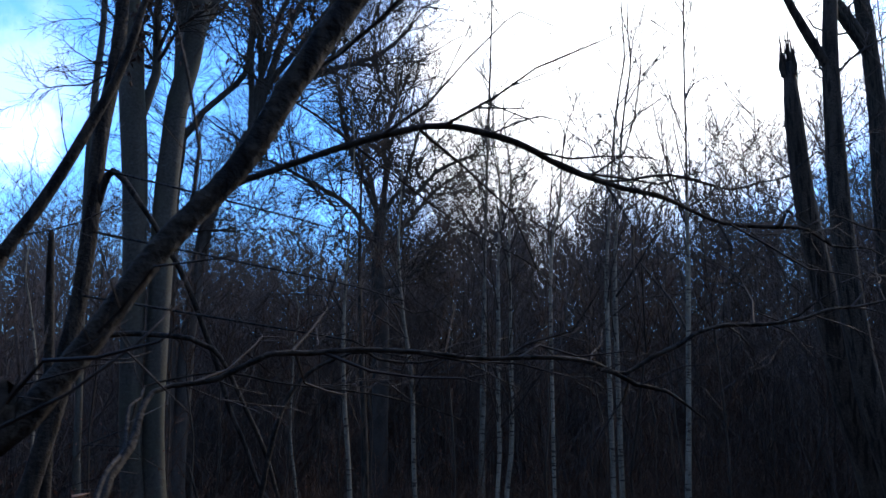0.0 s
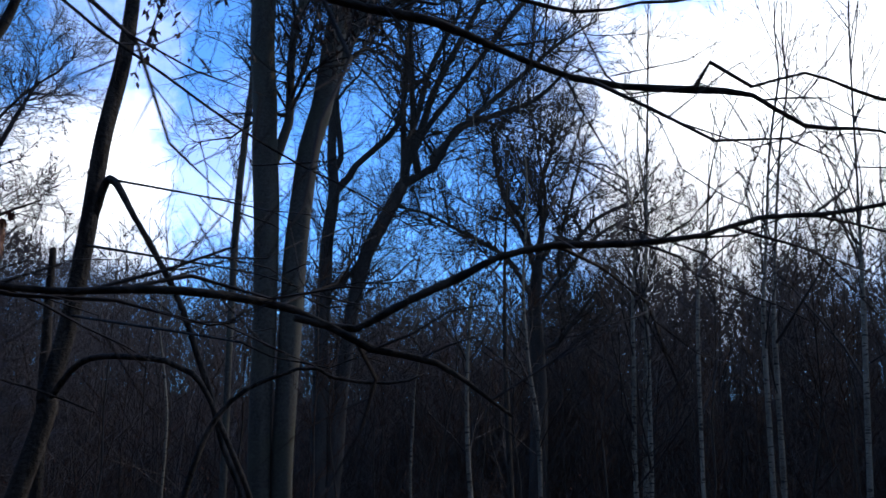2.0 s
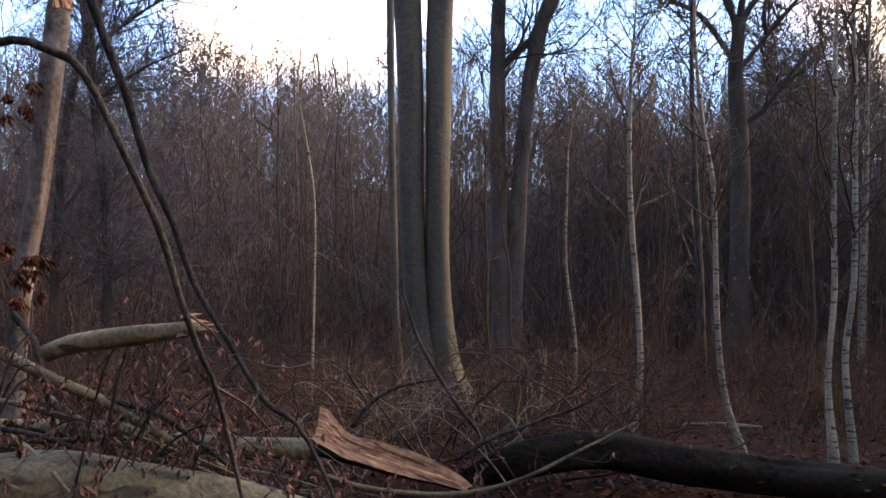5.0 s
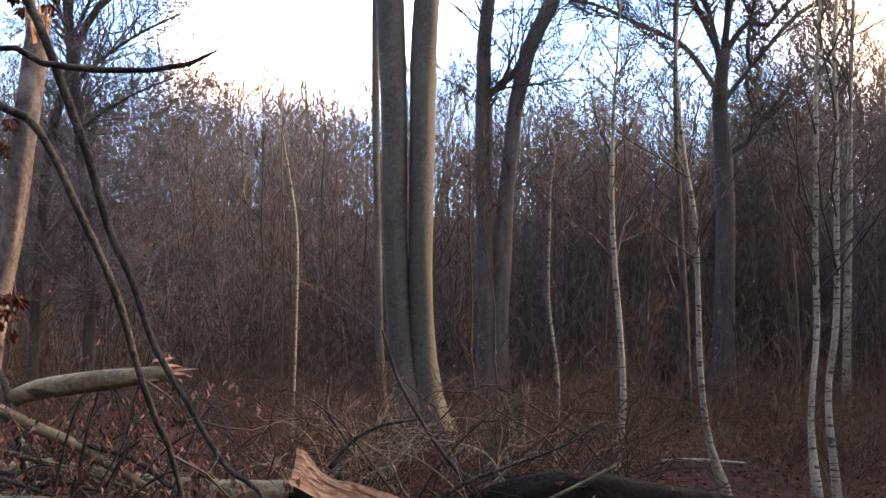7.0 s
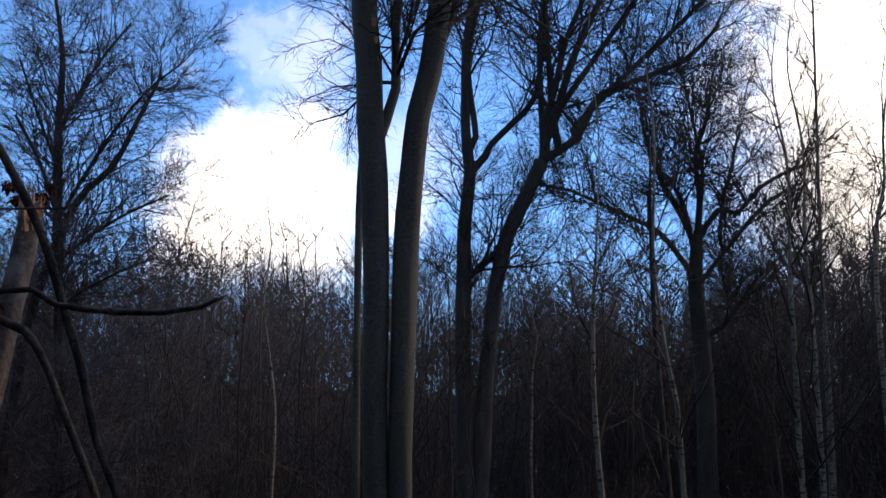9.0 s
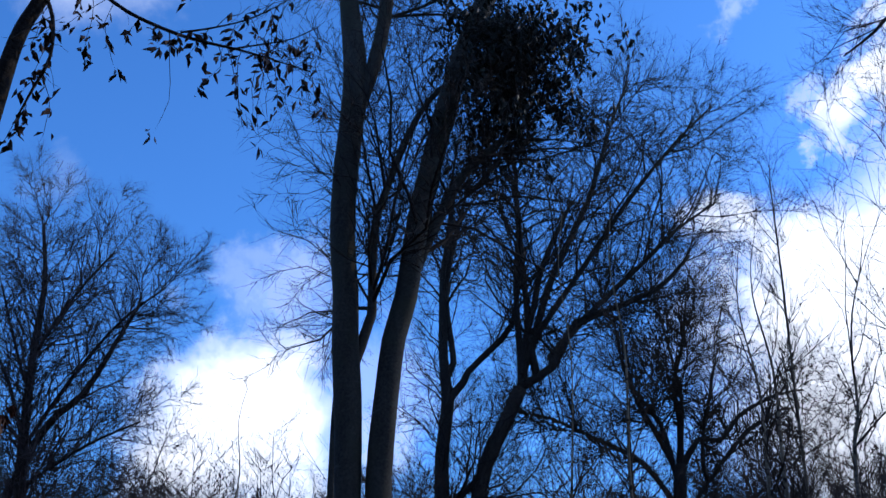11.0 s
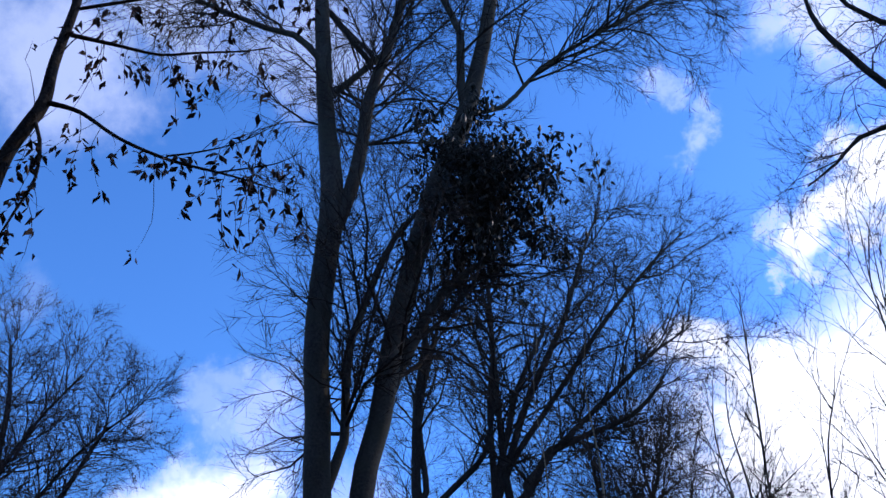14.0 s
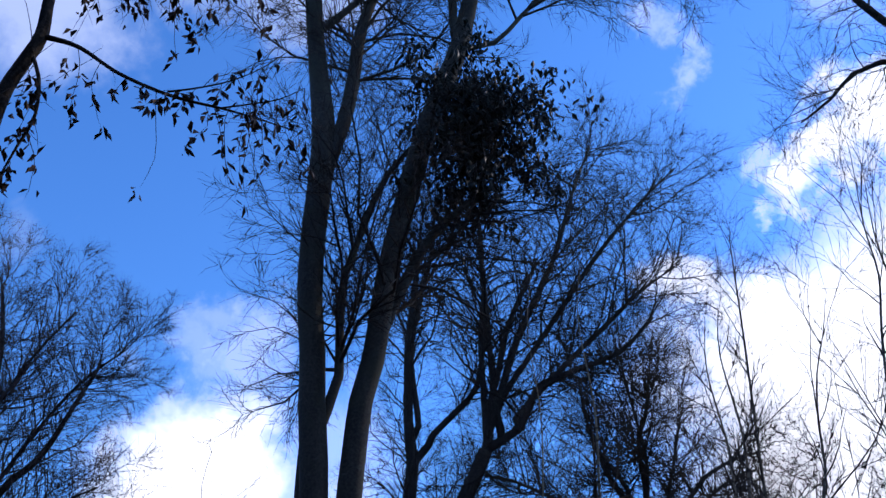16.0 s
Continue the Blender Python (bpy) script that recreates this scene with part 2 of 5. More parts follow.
G['Ll'] = [(-1.46, 11.1, 13.36, 0.066), (-1.89, 11.1, 13.85, 0.057), (-2.38, 11.1, 13.99, 0.048), (-2.89, 11.1, 14.24, 0.043), (-3.51, 11.1, 14.57, 0.034), (-4.26, 11.1, 15.04, 0.02)]
G['L3'] = [(-1.48, 11.3, 14.86, 0.06), (-1.07, 11.3, 14.23, 0.059), (-0.59, 11.3, 13.46, 0.048)]
G['Rl'] = [(0.95, 11.2, 12.61, 0.074), (0.93, 11.2, 13.47, 0.072), (0.93, 11.2, 14.17, 0.068), (0.75, 11.2, 14.74, 0.06), (0.49, 11.2, 15.49, 0.051), (0.27, 11.2, 16.95, 0.032)]
G['Rr'] = [(-0.11, 11.3, 7.15, 0.089), (0.04, 11.3, 7.61, 0.083), (0.3, 11.3, 8.22, 0.078), (0.57, 11.3, 8.78, 0.064), (1.02, 11.3, 9.28, 0.053), (1.52, 11.3, 9.7, 0.037)]
G['Rtop'] = [(1.61, 11.2, 12.46, 0.041), (2.32, 11.2, 13.41, 0.038), (3.16, 11.2, 14.16, 0.034), (3.92, 11.2, 14.79, 0.03), (4.62, 11.2, 15.45, 0.026), (5.6, 11.2, 16.32, 0.016)]
G['stem3'] = [(-1.18, 15, 0.36, 0.098), (-1.23, 15, 1.07, 0.089), (-1.26, 15, 2.14, 0.089), (-1.31, 15, 3.93, 0.081), (-1.35, 15, 6.11, 0.093), (-1.31, 15, 7.65, 0.09), (-1.25, 15, 9.25, 0.081)]
G['mid1'] = [(0.61, 19, -0.08, 0.248), (0.59, 19, 1.18, 0.192), (0.56, 19, 2.31, 0.18), (0.49, 19, 4.57, 0.169), (0.5, 19, 6.16, 0.153), (0.49, 19, 6.87, 0.14), (0.6, 19, 8.11, 0.131), (0.51, 19, 9, 0.109), (0.49, 19, 10.72, 0.093), (0.61, 19, 12.1, 0.076), (0.73, 19, 13.54, 0.058)]
G['mid1r'] = [(0.66, 19, 8.17, 0.095), (0.92, 19, 8.49, 0.084), (1.04, 19, 8.75, 0.072), (1.53, 19, 9.27, 0.073), (1.96, 19, 9.81, 0.067), (2.14, 19, 10.75, 0.062), (2.21, 19, 12.13, 0.05), (2.08, 19, 13.56, 0.032)]
G['mid2'] = [(0.8, 19, -0.07, 0.259), (0.82, 19, 1.19, 0.191), (0.89, 19, 2.31, 0.169), (0.92, 19, 3.44, 0.164), (1.03, 19, 4.57, 0.158), (1.15, 19, 5.7, 0.158), (1.39, 19, 6.77, 0.158), (1.73, 19, 7.5, 0.154), (2.12, 19, 8.39, 0.15)]
G['mid2a'] = [(2.18, 19, 8.49, 0.096), (2.26, 19, 9.42, 0.079), (2.46, 19, 10.21, 0.074), (2.67, 19, 11.16, 0.069), (3.07, 19, 12.15, 0.057), (3.48, 19, 13.01, 0.038)]
G['mid2b'] = [(2.18, 19, 8.45, 0.108), (2.85, 19, 8.91, 0.09), (3.37, 19, 9.9, 0.08), (4.12, 19, 10.24, 0.068), (5.27, 19, 10.8, 0.056), (6.07, 19, 11.64, 0.038)]
G['mid2c'] = [(2.15, 19, 8.51, 0.084), (2.12, 19, 9.81, 0.067), (2.1, 19, 11.02, 0.062), (2.21, 19, 12.41, 0.051), (2.14, 19, 13.57, 0.032)]
G['midlink'] = [(0.6, 19, 5.86, 0.069), (0.92, 19, 6.16, 0.069), (1.33, 19, 6.53, 0.058)]
G['oak'] = [(5.42, 19.8, -0.25, 0.349), (5.48, 19.8, 0.51, 0.256), (5.51, 19.8, 1.79, 0.21), (5.56, 19.8, 3.54, 0.193), (5.52, 19.8, 4.71, 0.187), (5.46, 19.8, 5.88, 0.164), (5.56, 19.8, 7.04, 0.134)]
G['oak1'] = [(5.55, 19.8, 6.98, 0.098), (5.66, 19.8, 7.94, 0.087), (5.62, 19.8, 8.86, 0.069), (5.91, 19.8, 9.8, 0.051), (6.12, 19.8, 10.91, 0.032)]
G['oak2'] = [(5.57, 19.8, 6.92, 0.091), (6.04, 19.8, 7.62, 0.086), (6.48, 19.8, 7.57, 0.074), (6.98, 19.8, 8.15, 0.062), (7.84, 19.8, 8.63, 0.044), (8.48, 19.8, 8.77, 0.025)]
G['oak3'] = [(5.48, 19.8, 6.67, 0.085), (5.23, 19.8, 7.93, 0.074), (4.83, 19.8, 8.51, 0.056), (4.49, 19.8, 9.24, 0.038)]
G['oak4'] = [(5.4, 19.8, 6.17, 0.084), (4.75, 19.8, 7.09, 0.079), (3.91, 19.8, 7.52, 0.061), (2.82, 19.8, 8.02, 0.043), (2.08, 19.8, 8.14, 0.025)]
G['oak5'] = [(5.55, 19.8, 4.77, 0.093), (5.98, 19.8, 5.06, 0.088), (6.31, 19.8, 5.47, 0.076), (6.91, 19.8, 6.24, 0.053), (7.48, 19.8, 6.7, 0.029)]
G['oak6'] = [(5.55, 19.8, 5.93, 0.072), (6.33, 19.8, 6.93, 0.061), (7.14, 19.8, 7.83, 0.049), (8.06, 19.8, 8.37, 0.031)]
G['left1'] = [(-6.24, 16, 2.35, 0.119), (-6.43, 16, 4, 0.113), (-6.67, 16, 5.95, 0.108), (-6.86, 16, 7.73, 0.091), (-6.94, 16, 9.16, 0.067), (-7.22, 16, 10.43, 0.037)]
G['left2'] = [(-7.1, 16, 2.34, 0.11), (-6.95, 16, 4.47, 0.105), (-6.43, 16, 6.36, 0.089), (-5.83, 16, 7.1, 0.07), (-5.43, 16, 8.08, 0.051), (-5.11, 16, 8.86, 0.031)]
G['left3'] = [(-6.7, 16, 6.15, 0.069), (-7.14, 16, 7.19, 0.06), (-7.66, 16, 8.04, 0.051), (-8.4, 16, 8.91, 0.036)]
G['b1'] = [(1.45, 8.9, 0.09, 0.058), (1.5, 8.9, 0.39, 0.042), (1.53, 8.9, 0.76, 0.037), (1.5, 8.9, 1.39, 0.034), (1.45, 8.9, 2.02, 0.032), (1.43, 8.9, 2.7, 0.026), (1.45, 8.9, 3.49, 0.021), (1.49, 8.9, 4.02, 0.018)]
G['b2'] = [(2.28, 8.3, 0.05, 0.063), (2.16, 8.3, 0.43, 0.039), (2.09, 8.3, 1.01, 0.032), (2.07, 8.3, 1.89, 0.029), (2.05, 8.3, 2.38, 0.029), (1.97, 8.3, 2.87, 0.024), (1.92, 8.3, 3.36, 0.02), (1.9, 8.3, 3.85, 0.017)]
G['b3'] = [(2.92, 7.9, 0.09, 0.06), (2.88, 7.9, 0.68, 0.032), (2.94, 7.9, 1.42, 0.03), (2.94, 7.9, 2.11, 0.028), (2.96, 7.9, 2.81, 0.026), (2.97, 7.9, 3.51, 0.021)]
G['b4'] = [(3.12, 8, 0.1, 0.047), (3.06, 8, 0.86, 0.033), (3.14, 8, 1.51, 0.033), (3.16, 8, 2.36, 0.028), (3.17, 8, 3.3, 0.023), (3.16, 8, 3.77, 0.021)]
G['b5'] = [(0.9, 9, 0.07, 0.021), (0.94, 9, 0.85, 0.019), (0.85, 9, 1.65, 0.016), (0.86, 9, 2.45, 0.013), (0.87, 9, 2.77, 0.008)]
G['b6'] = [(-1.89, 11, 0.01, 0.02), (-1.87, 11, 1.32, 0.02), (-1.88, 11, 2.44, 0.02), (-2, 11, 3.23, 0.016), (-2.09, 11, 3.75, 0.013)]
G['nearlog'] = [(-2.67, 5, 0.38, 0.18), (-2.55, 5.12, 0.36, 0.184), (-1.98, 5.25, 0.31, 0.175), (-1.38, 5.38, 0.19, 0.16), (-0.75, 5.5, 0.04, 0.114)]
G['splinter'] = [(-1.06, 6.2, 0.54, 0.166), (-0.85, 6.2, 0.45, 0.11), (-0.48, 6.2, 0.36, 0.083), (-0.06, 6.2, 0.22, 0.022)]
G['graylog'] = [(-2.49, 6.2, 0.5, 0.056), (-1.97, 6.2, 0.42, 0.063), (-1.48, 6.2, 0.4, 0.063), (-1.06, 6.2, 0.39, 0.077)]
G['blacklog'] = [(-0.22, 7.2, 0.28, 0.128), (0.28, 7.07, 0.29, 0.129), (0.89, 6.93, 0.28, 0.133), (1.47, 6.8, 0.21, 0.14), (2.21, 6.67, 0.13, 0.136), (2.8, 6.53, 0.11, 0.124), (3.41, 6.4, 0.08, 0.111)]
G['upperlog'] = [(-2.31, 5, 1.09, 0.045), (-2.16, 4.93, 1.14, 0.05), (-1.84, 4.87, 1.19, 0.052), (-1.43, 4.8, 1.24, 0.037)]
G['stemA'] = [(-1.22, 2.33, 2.08, 0.0115), (-1.14, 2.33, 2.06, 0.0115), (-1.07, 2.33, 2.03, 0.0115), (-1.01, 2.33, 1.95, 0.0099), (-0.94, 2.33, 1.81, 0.0099), (-0.86, 2.33, 1.65, 0.0099), (-0.82, 2.33, 1.55, 0.0099), (-0.78, 2.33, 1.42, 0.0083), (-0.73, 2.33, 1.29, 0.0083), (-0.68, 2.33, 1.17, 0.0066)]
G['stemB'] = [(-1.36, 2.57, 2.67, 0.0124), (-1.27, 2.57, 2.53, 0.0124), (-1.16, 2.57, 2.34, 0.0124), (-1.07, 2.57, 2.12, 0.0124), (-1.01, 2.57, 1.97, 0.0124), (-0.95, 2.57, 1.78, 0.0109), (-0.88, 2.57, 1.63, 0.0093), (-0.82, 2.57, 1.47, 0.0093), (-0.73, 2.57, 1.32, 0.0078), (-0.62, 2.57, 1.15, 0.0078), (-0.5, 2.57, 1.04, 0.0062)]
G['broken'] = [(-3.21, 6.5, 0.85, 0.09), (-3.16, 6.5, 1.48, 0.082), (-3.08, 6.5, 2.06, 0.09), (-3.01, 6.5, 2.69, 0.094), (-2.96, 6.5, 3.16, 0.094), (-2.95, 6.5, 3.32, 0.092), (-2.95, 6.5, 3.52, 0.072)]
G['lean'] = [(-1.31, -0.71, 2.3, 0.03), (-1.37, -0.71, 2.23, 0.028), (-1.45, -0.71, 2.1, 0.026), (-1.51, -0.71, 1.99, 0.024), (-1.6, -0.71, 1.88, 0.023), (-1.67, -0.71, 1.77, 0.023), (-1.75, -0.71, 1.66, 0.027), (-1.81, -0.71, 1.58, 0.028)]
G['arch'] = [(-1.51, -0.71, 1.98, 0.009), (-1.48, -0.4, 2.04, 0.009), (-1.41, -0.4, 2.07, 0.009), (-1.29, -0.4, 2.12, 0.009), (-1.19, -0.4, 2.16, 0.009), (-1.11, -0.4, 2.18, 0.009), (-1, -0.4, 2.16, 0.009), (-0.88, -0.4, 2.13, 0.008), (-0.76, -0.4, 2.1, 0.008), (-0.52, -0.35, 2.07, 0.006), (-0.46, -0.35, 2.07, 0.006), (-0.37, -0.35, 2.07, 0.006), (-0.3, -0.35, 2.06, 0.005), (-0.24, -0.35, 2.04, 0.004), (-0.13, -0.35, 2.03, 0.004), (0.01, -0.35, 2, 0.003), (0.12, -0.35, 1.98, 0.001)]
G['arch2'] = [(-0.91, -0.4, 2.14, 0.005), (-0.79, -0.4, 2.12, 0.004), (-0.67, -0.4, 2.13, 0.004), (-0.54, -0.4, 2.12, 0.003), (-0.45, -0.4, 2.13, 0.003), (-0.31, -0.4, 2.22, 0.003), (-0.21, -0.4, 2.26, 0.002)]
G['arch3'] = [(-0.37, -0.35, 2.07, 0.005), (-0.35, -0.35, 2.1, 0.004), (-0.3, -0.35, 2.1, 0.004), (-0.23, -0.35, 2.1, 0.003), (-0.12, -0.35, 2.09, 0.003), (-0.02, -0.35, 2.08, 0.002)]
G['low'] = [(-1.58, -0.36, 1.74, 0.006), (-1.47, -0.36, 1.76, 0.007), (-1.4, -0.36, 1.78, 0.007), (-1.33, -0.36, 1.8, 0.007), (-1.26, -0.36, 1.8, 0.007), (-1.14, -0.36, 1.8, 0.006), (-1.04, -0.36, 1.79, 0.006), (-0.92, -0.36, 1.79, 0.006), (-0.81, -0.36, 1.78, 0.006), (-0.73, -0.36, 1.77, 0.006), (-0.67, -0.36, 1.74, 0.004), (-0.6, -0.36, 1.7, 0.002)]
G['low2'] = [(-0.74, -0.36, 1.773, 0.0105), (-0.7, -0.36, 1.801, 0.0105), (-0.66, -0.38, 1.826, 0.01), (-0.62, -0.39, 1.85, 0.0097), (-0.56, -0.4, 1.855, 0.0092), (-0.49, -0.41, 1.859, 0.0085), (-0.4, -0.42, 1.874, 0.0077), (-0.35, -0.43, 1.888, 0.007), (-0.28, -0.44, 1.903, 0.006), (-0.21, -0.45, 1.914, 0.005), (-0.13, -0.46, 1.93, 0.003)]
G['low3'] = [(-1.56, -0.2, 1.75, 0.005), (-1.45, -0.2, 1.77, 0.005), (-1.37, -0.2, 1.76, 0.005), (-1.28, -0.2, 1.75, 0.005), (-1.18, -0.2, 1.74, 0.004), (-1.07, -0.2, 1.71, 0.003), (-1.01, -0.2, 1.69, 0.002)]
G['stub'] = [(-1.7, 2.8, 1.71, 0.042), (-1.66, 2.8, 1.99, 0.041), (-1.61, 2.8, 2.29, 0.039), (-1.58, 2.8, 2.69, 0.038), (-1.56, 2.8, 3.08, 0.037), (-1.51, 2.8, 3.48, 0.035), (-1.49, 2.8, 3.93, 0.028), (-1.45, 2.8, 4.11, 0.026), (-1.41, 2.8, 4.26, 0.026), (-1.42, 2.8, 4.48, 0.022), (-1.41, 2.8, 4.87, 0.018), (-1.42, 2.8, 5.34, 0.014), (-1.48, 2.8, 5.97, 0.008)]
G['twig1'] = [(-1.41, 2.8, 4.26, 0.016), (-1.26, 2.8, 4.21, 0.012), (-1.08, 2.8, 4.08, 0.01), (-0.87, 2.8, 3.98, 0.009), (-0.65, 2.8, 3.92, 0.006), (-0.5, 2.8, 3.87, 0.004), (-0.39, 2.8, 3.83, 0.003)]
G['twig2'] = [(-1.41, 2.8, 4.65, 0.014), (-1.21, 2.8, 4.6, 0.011), (-1.01, 2.8, 4.55, 0.008), (-0.85, 2.8, 4.57, 0.007), (-0.67, 2.8, 4.59, 0.005), (-0.55, 2.8, 4.62, 0.004)]
G['twig4'] = [(-1.42, 2.8, 4.8, 0.011), (-1.14, 2.8, 4.89, 0.0094), (-0.94, 2.8, 4.96, 0.0078), (-0.7, 2.8, 5.02, 0.0062), (-0.5, 2.8, 5.02, 0.0046), (-0.3, 2.8, 5.0, 0.003)]
G['twig5'] = [(-0.89, 2.8, 4.0, 0.006), (-0.79, 2.82, 4.04, 0.005), (-0.67, 2.85, 4.11, 0.004), (-0.56, 2.88, 4.21, 0.003), (-0.46, 2.9, 4.33, 0.002)]
G['twig6'] = [(-0.68, 2.8, 3.93, 0.005), (-0.56, 2.78, 3.94, 0.004), (-0.46, 2.76, 3.95, 0.003), (-0.37, 2.74, 3.99, 0.002)]
G['twig3'] = [(-1.43, 2.8, 4.18, 0.011), (-1.37, 2.8, 4.03, 0.01), (-1.35, 2.8, 3.86, 0.008), (-1.38, 2.8, 3.73, 0.007), (-1.41, 2.8, 3.6, 0.005)]
G['sweep'] = [(-1.26, 0.15, 2.4, 0.005), (-1.18, 0.15, 2.35, 0.007), (-1.11, 0.15, 2.31, 0.007), (-1.01, 0.15, 2.24, 0.006), (-0.91, 0.15, 2.17, 0.005), (-0.81, 0.15, 2.12, 0.004), (-0.7, 0.15, 2.07, 0.003), (-0.59, 0.15, 2.01, 0.002)]
G['leftstem'] = [(-1.94, 1.2, 2.01, 0.019), (-1.87, 1.2, 2.18, 0.02), (-1.76, 1.2, 2.37, 0.019), (-1.66, 1.2, 2.58, 0.017), (-1.56, 1.2, 2.82, 0.014), (-1.5, 1.2, 3.06, 0.011), (-1.44, 1.2, 3.31, 0.008)]
G['snag'] = [(-1.7, 3, 1.53, 0.025), (-1.72, 3, 1.99, 0.024), (-1.74, 3, 2.38, 0.02), (-1.75, 3, 2.63, 0.015)]
G['brkA'] = [(5.62, 5.2, 0.93, 0.187), (5.33, 5.2, 1.98, 0.167), (5.14, 5.2, 3.06, 0.148), (5.01, 5.2, 3.9, 0.133), (4.96, 5.2, 4.76, 0.112), (4.95, 5.2, 5.29, 0.068), (4.98, 5.2, 5.66, 0.023)]
G['brkB'] = [(5.26, 4.6, 0.98, 0.173), (4.99, 4.6, 1.96, 0.15), (4.86, 4.6, 3.06, 0.132), (4.85, 4.6, 4.12, 0.114), (4.88, 4.6, 5, 0.101), (4.96, 4.6, 5.7, 0.086), (5.09, 4.6, 6.61, 0.066), (5.35, 4.6, 7.92, 0.034)]
G['brkC'] = [(4.86, 4.6, 5, 0.064), (4.67, 4.6, 5.25, 0.058), (4.46, 4.6, 5.56, 0.047), (4.29, 4.6, 5.87, 0.037), (4.08, 4.6, 6.45, 0.021)]
G['nearL2'] = [(-0.73, 1.42, 1.95, 0.005), (-0.63, 1.42, 1.93, 0.005), (-0.54, 1.42, 1.92, 0.005), (-0.47, 1.42, 1.92, 0.004), (-0.41, 1.42, 1.93, 0.004), (-0.37, 1.42, 1.95, 0.002)]
G['hangA'] = [(9.57, 10, 10.18, 0.105), (8.28, 10, 11.31, 0.084), (7.36, 10, 12.08, 0.061), (6.93, 10, 12.74, 0.053), (6.61, 10, 13.31, 0.045), (6.53, 10, 13.99, 0.032), (6.58, 10, 14.86, 0.019)]
G['hangB'] = [(8.64, 10, 11.1, 0.067), (7.83, 10, 11.23, 0.05), (7.12, 10, 11.2, 0.042), (6.64, 10, 10.95, 0.033), (6.18, 10, 10.44, 0.024), (5.67, 10, 10, 0.012)]
G['hangC'] = [(9.61, 10, 12.58, 0.071), (8.36, 10, 13.28, 0.055), (7.68, 10, 13.51, 0.046), (7.22, 10, 13.89, 0.037), (6.84, 10, 14.73, 0.019)]
G['b7'] = [(6.22, 9, 0.61, 0.056), (6.32, 9, 2, 0.043), (6.44, 9, 3.84, 0.037), (6.52, 9, 5.39, 0.03), (6.61, 9, 7.44, 0.024), (6.74, 9, 9.18, 0.012)]
G['b8'] = [(6.88, 17, 1.11, 0.086), (6.96, 17, 3.25, 0.071), (7.03, 17, 5.5, 0.062), (7.14, 17, 7.85, 0.052), (7.27, 17, 10.33, 0.041), (7.37, 17, 12.53, 0.018)]
G['b9'] = [(4.85, 8.6, 3.34, 0.034), (4.93, 8.6, 4.32, 0.031), (5.05, 8.6, 5.43, 0.028), (5.15, 8.6, 6.06, 0.026), (5.29, 8.6, 6.73, 0.021), (5.28, 8.6, 7.31, 0.016), (5.32, 8.6, 7.85, 0.01)]
G['b11'] = [(5.1, 8.8, 3.34, 0.036), (5.17, 8.8, 4.32, 0.033), (5.29, 8.8, 5.43, 0.029), (5.39, 8.8, 6.06, 0.027), (5.52, 8.8, 6.73, 0.022), (5.5, 8.8, 7.31, 0.017), (5.54, 8.8, 7.85, 0.011)]
G['b10'] = [(4.04, 8.6, 3.57, 0.025), (4.21, 8.6, 4.57, 0.024), (4.24, 8.6, 5.01, 0.022), (4.34, 8.6, 5.54, 0.017), (4.52, 8.6, 6.04, 0.012), (4.61, 8.6, 6.37, 0.006)]
G['fallA'] = [(-1.04, 6, 0.28, 0.016), (-0.68, 6, 0.18, 0.016), (-0.18, 6, 0.15, 0.016), (0.24, 6, 0.24, 0.014), (0.63, 6, 0.43, 0.011), (0.98, 6, 0.61, 0.007)]
G['fallB'] = [(-0.55, 6.9, 1.41, 0.01), (-0.42, 6.9, 1.04, 0.014), (-0.18, 6.9, 0.64, 0.016), (-0.01, 6.9, 0.42, 0.016), (0.11, 6.9, 0.24, 0.012)]
G['fallC'] = [(-0.16, 6.5, 0.27, 0.017), (0.07, 6.5, 0.41, 0.015), (0.33, 6.5, 0.51, 0.011), (0.72, 6.5, 0.66, 0.008), (0.98, 6.5, 0.82, 0.006)]
G['fallD'] = [(-0.9, 6.8, 0.44, 0.018), (-0.78, 6.8, 0.6, 0.016), (-0.58, 6.8, 0.73, 0.014), (-0.29, 6.8, 0.79, 0.008)]
G['fallE'] = [(-1.01, 7.6, 1.03, 0.011), (-1.03, 7.6, 0.76, 0.016), (-0.87, 7.6, 0.49, 0.016), (-0.94, 7.6, 0.22, 0.014)]
G['fallF'] = [(-2.87, 5.6, 1.05, 0.037), (-2.52, 5.6, 0.88, 0.037), (-2.25, 5.6, 0.77, 0.033), (-1.98, 5.6, 0.62, 0.03), (-1.67, 5.6, 0.43, 0.023)]
G['fallG'] = [(-2.85, 5.7, 1.28, 0.024), (-2.71, 5.7, 1.11, 0.024), (-2.64, 5.7, 0.87, 0.02), (-2.55, 5.7, 0.5, 0.015)]
G['fallH'] = [(-2.73, 5.9, 0.74, 0.042), (-2.48, 5.9, 0.57, 0.039), (-2.23, 5.9, 0.4, 0.032), (-1.97, 5.9, 0.26, 0.021)]
G['fallI'] = [(-2.28, 5.6, 0.79, 0.02), (-1.91, 5.6, 0.69, 0.02), (-1.67, 5.6, 0.53, 0.018), (-1.44, 5.6, 0.36, 0.013)]
G['stump'] = [(0.52, 9.6, 0.04, 0.142), (0.55, 9.6, 0.29, 0.102), (0.57, 9.6, 0.57, 0.074), (0.54, 9.6, 0.86, 0.04), (0.49, 9.6, 1.03, 0.023)]
G['air1'] = [(-0.82, 0.9, 2.25, 0.002), (-0.74, 0.9, 2.16, 0.002), (-0.68, 0.9, 2.07, 0.002), (-0.63, 0.9, 2.04, 0.002), (-0.56, 0.9, 2, 0.002), (-0.5, 0.9, 1.99, 0.001)]
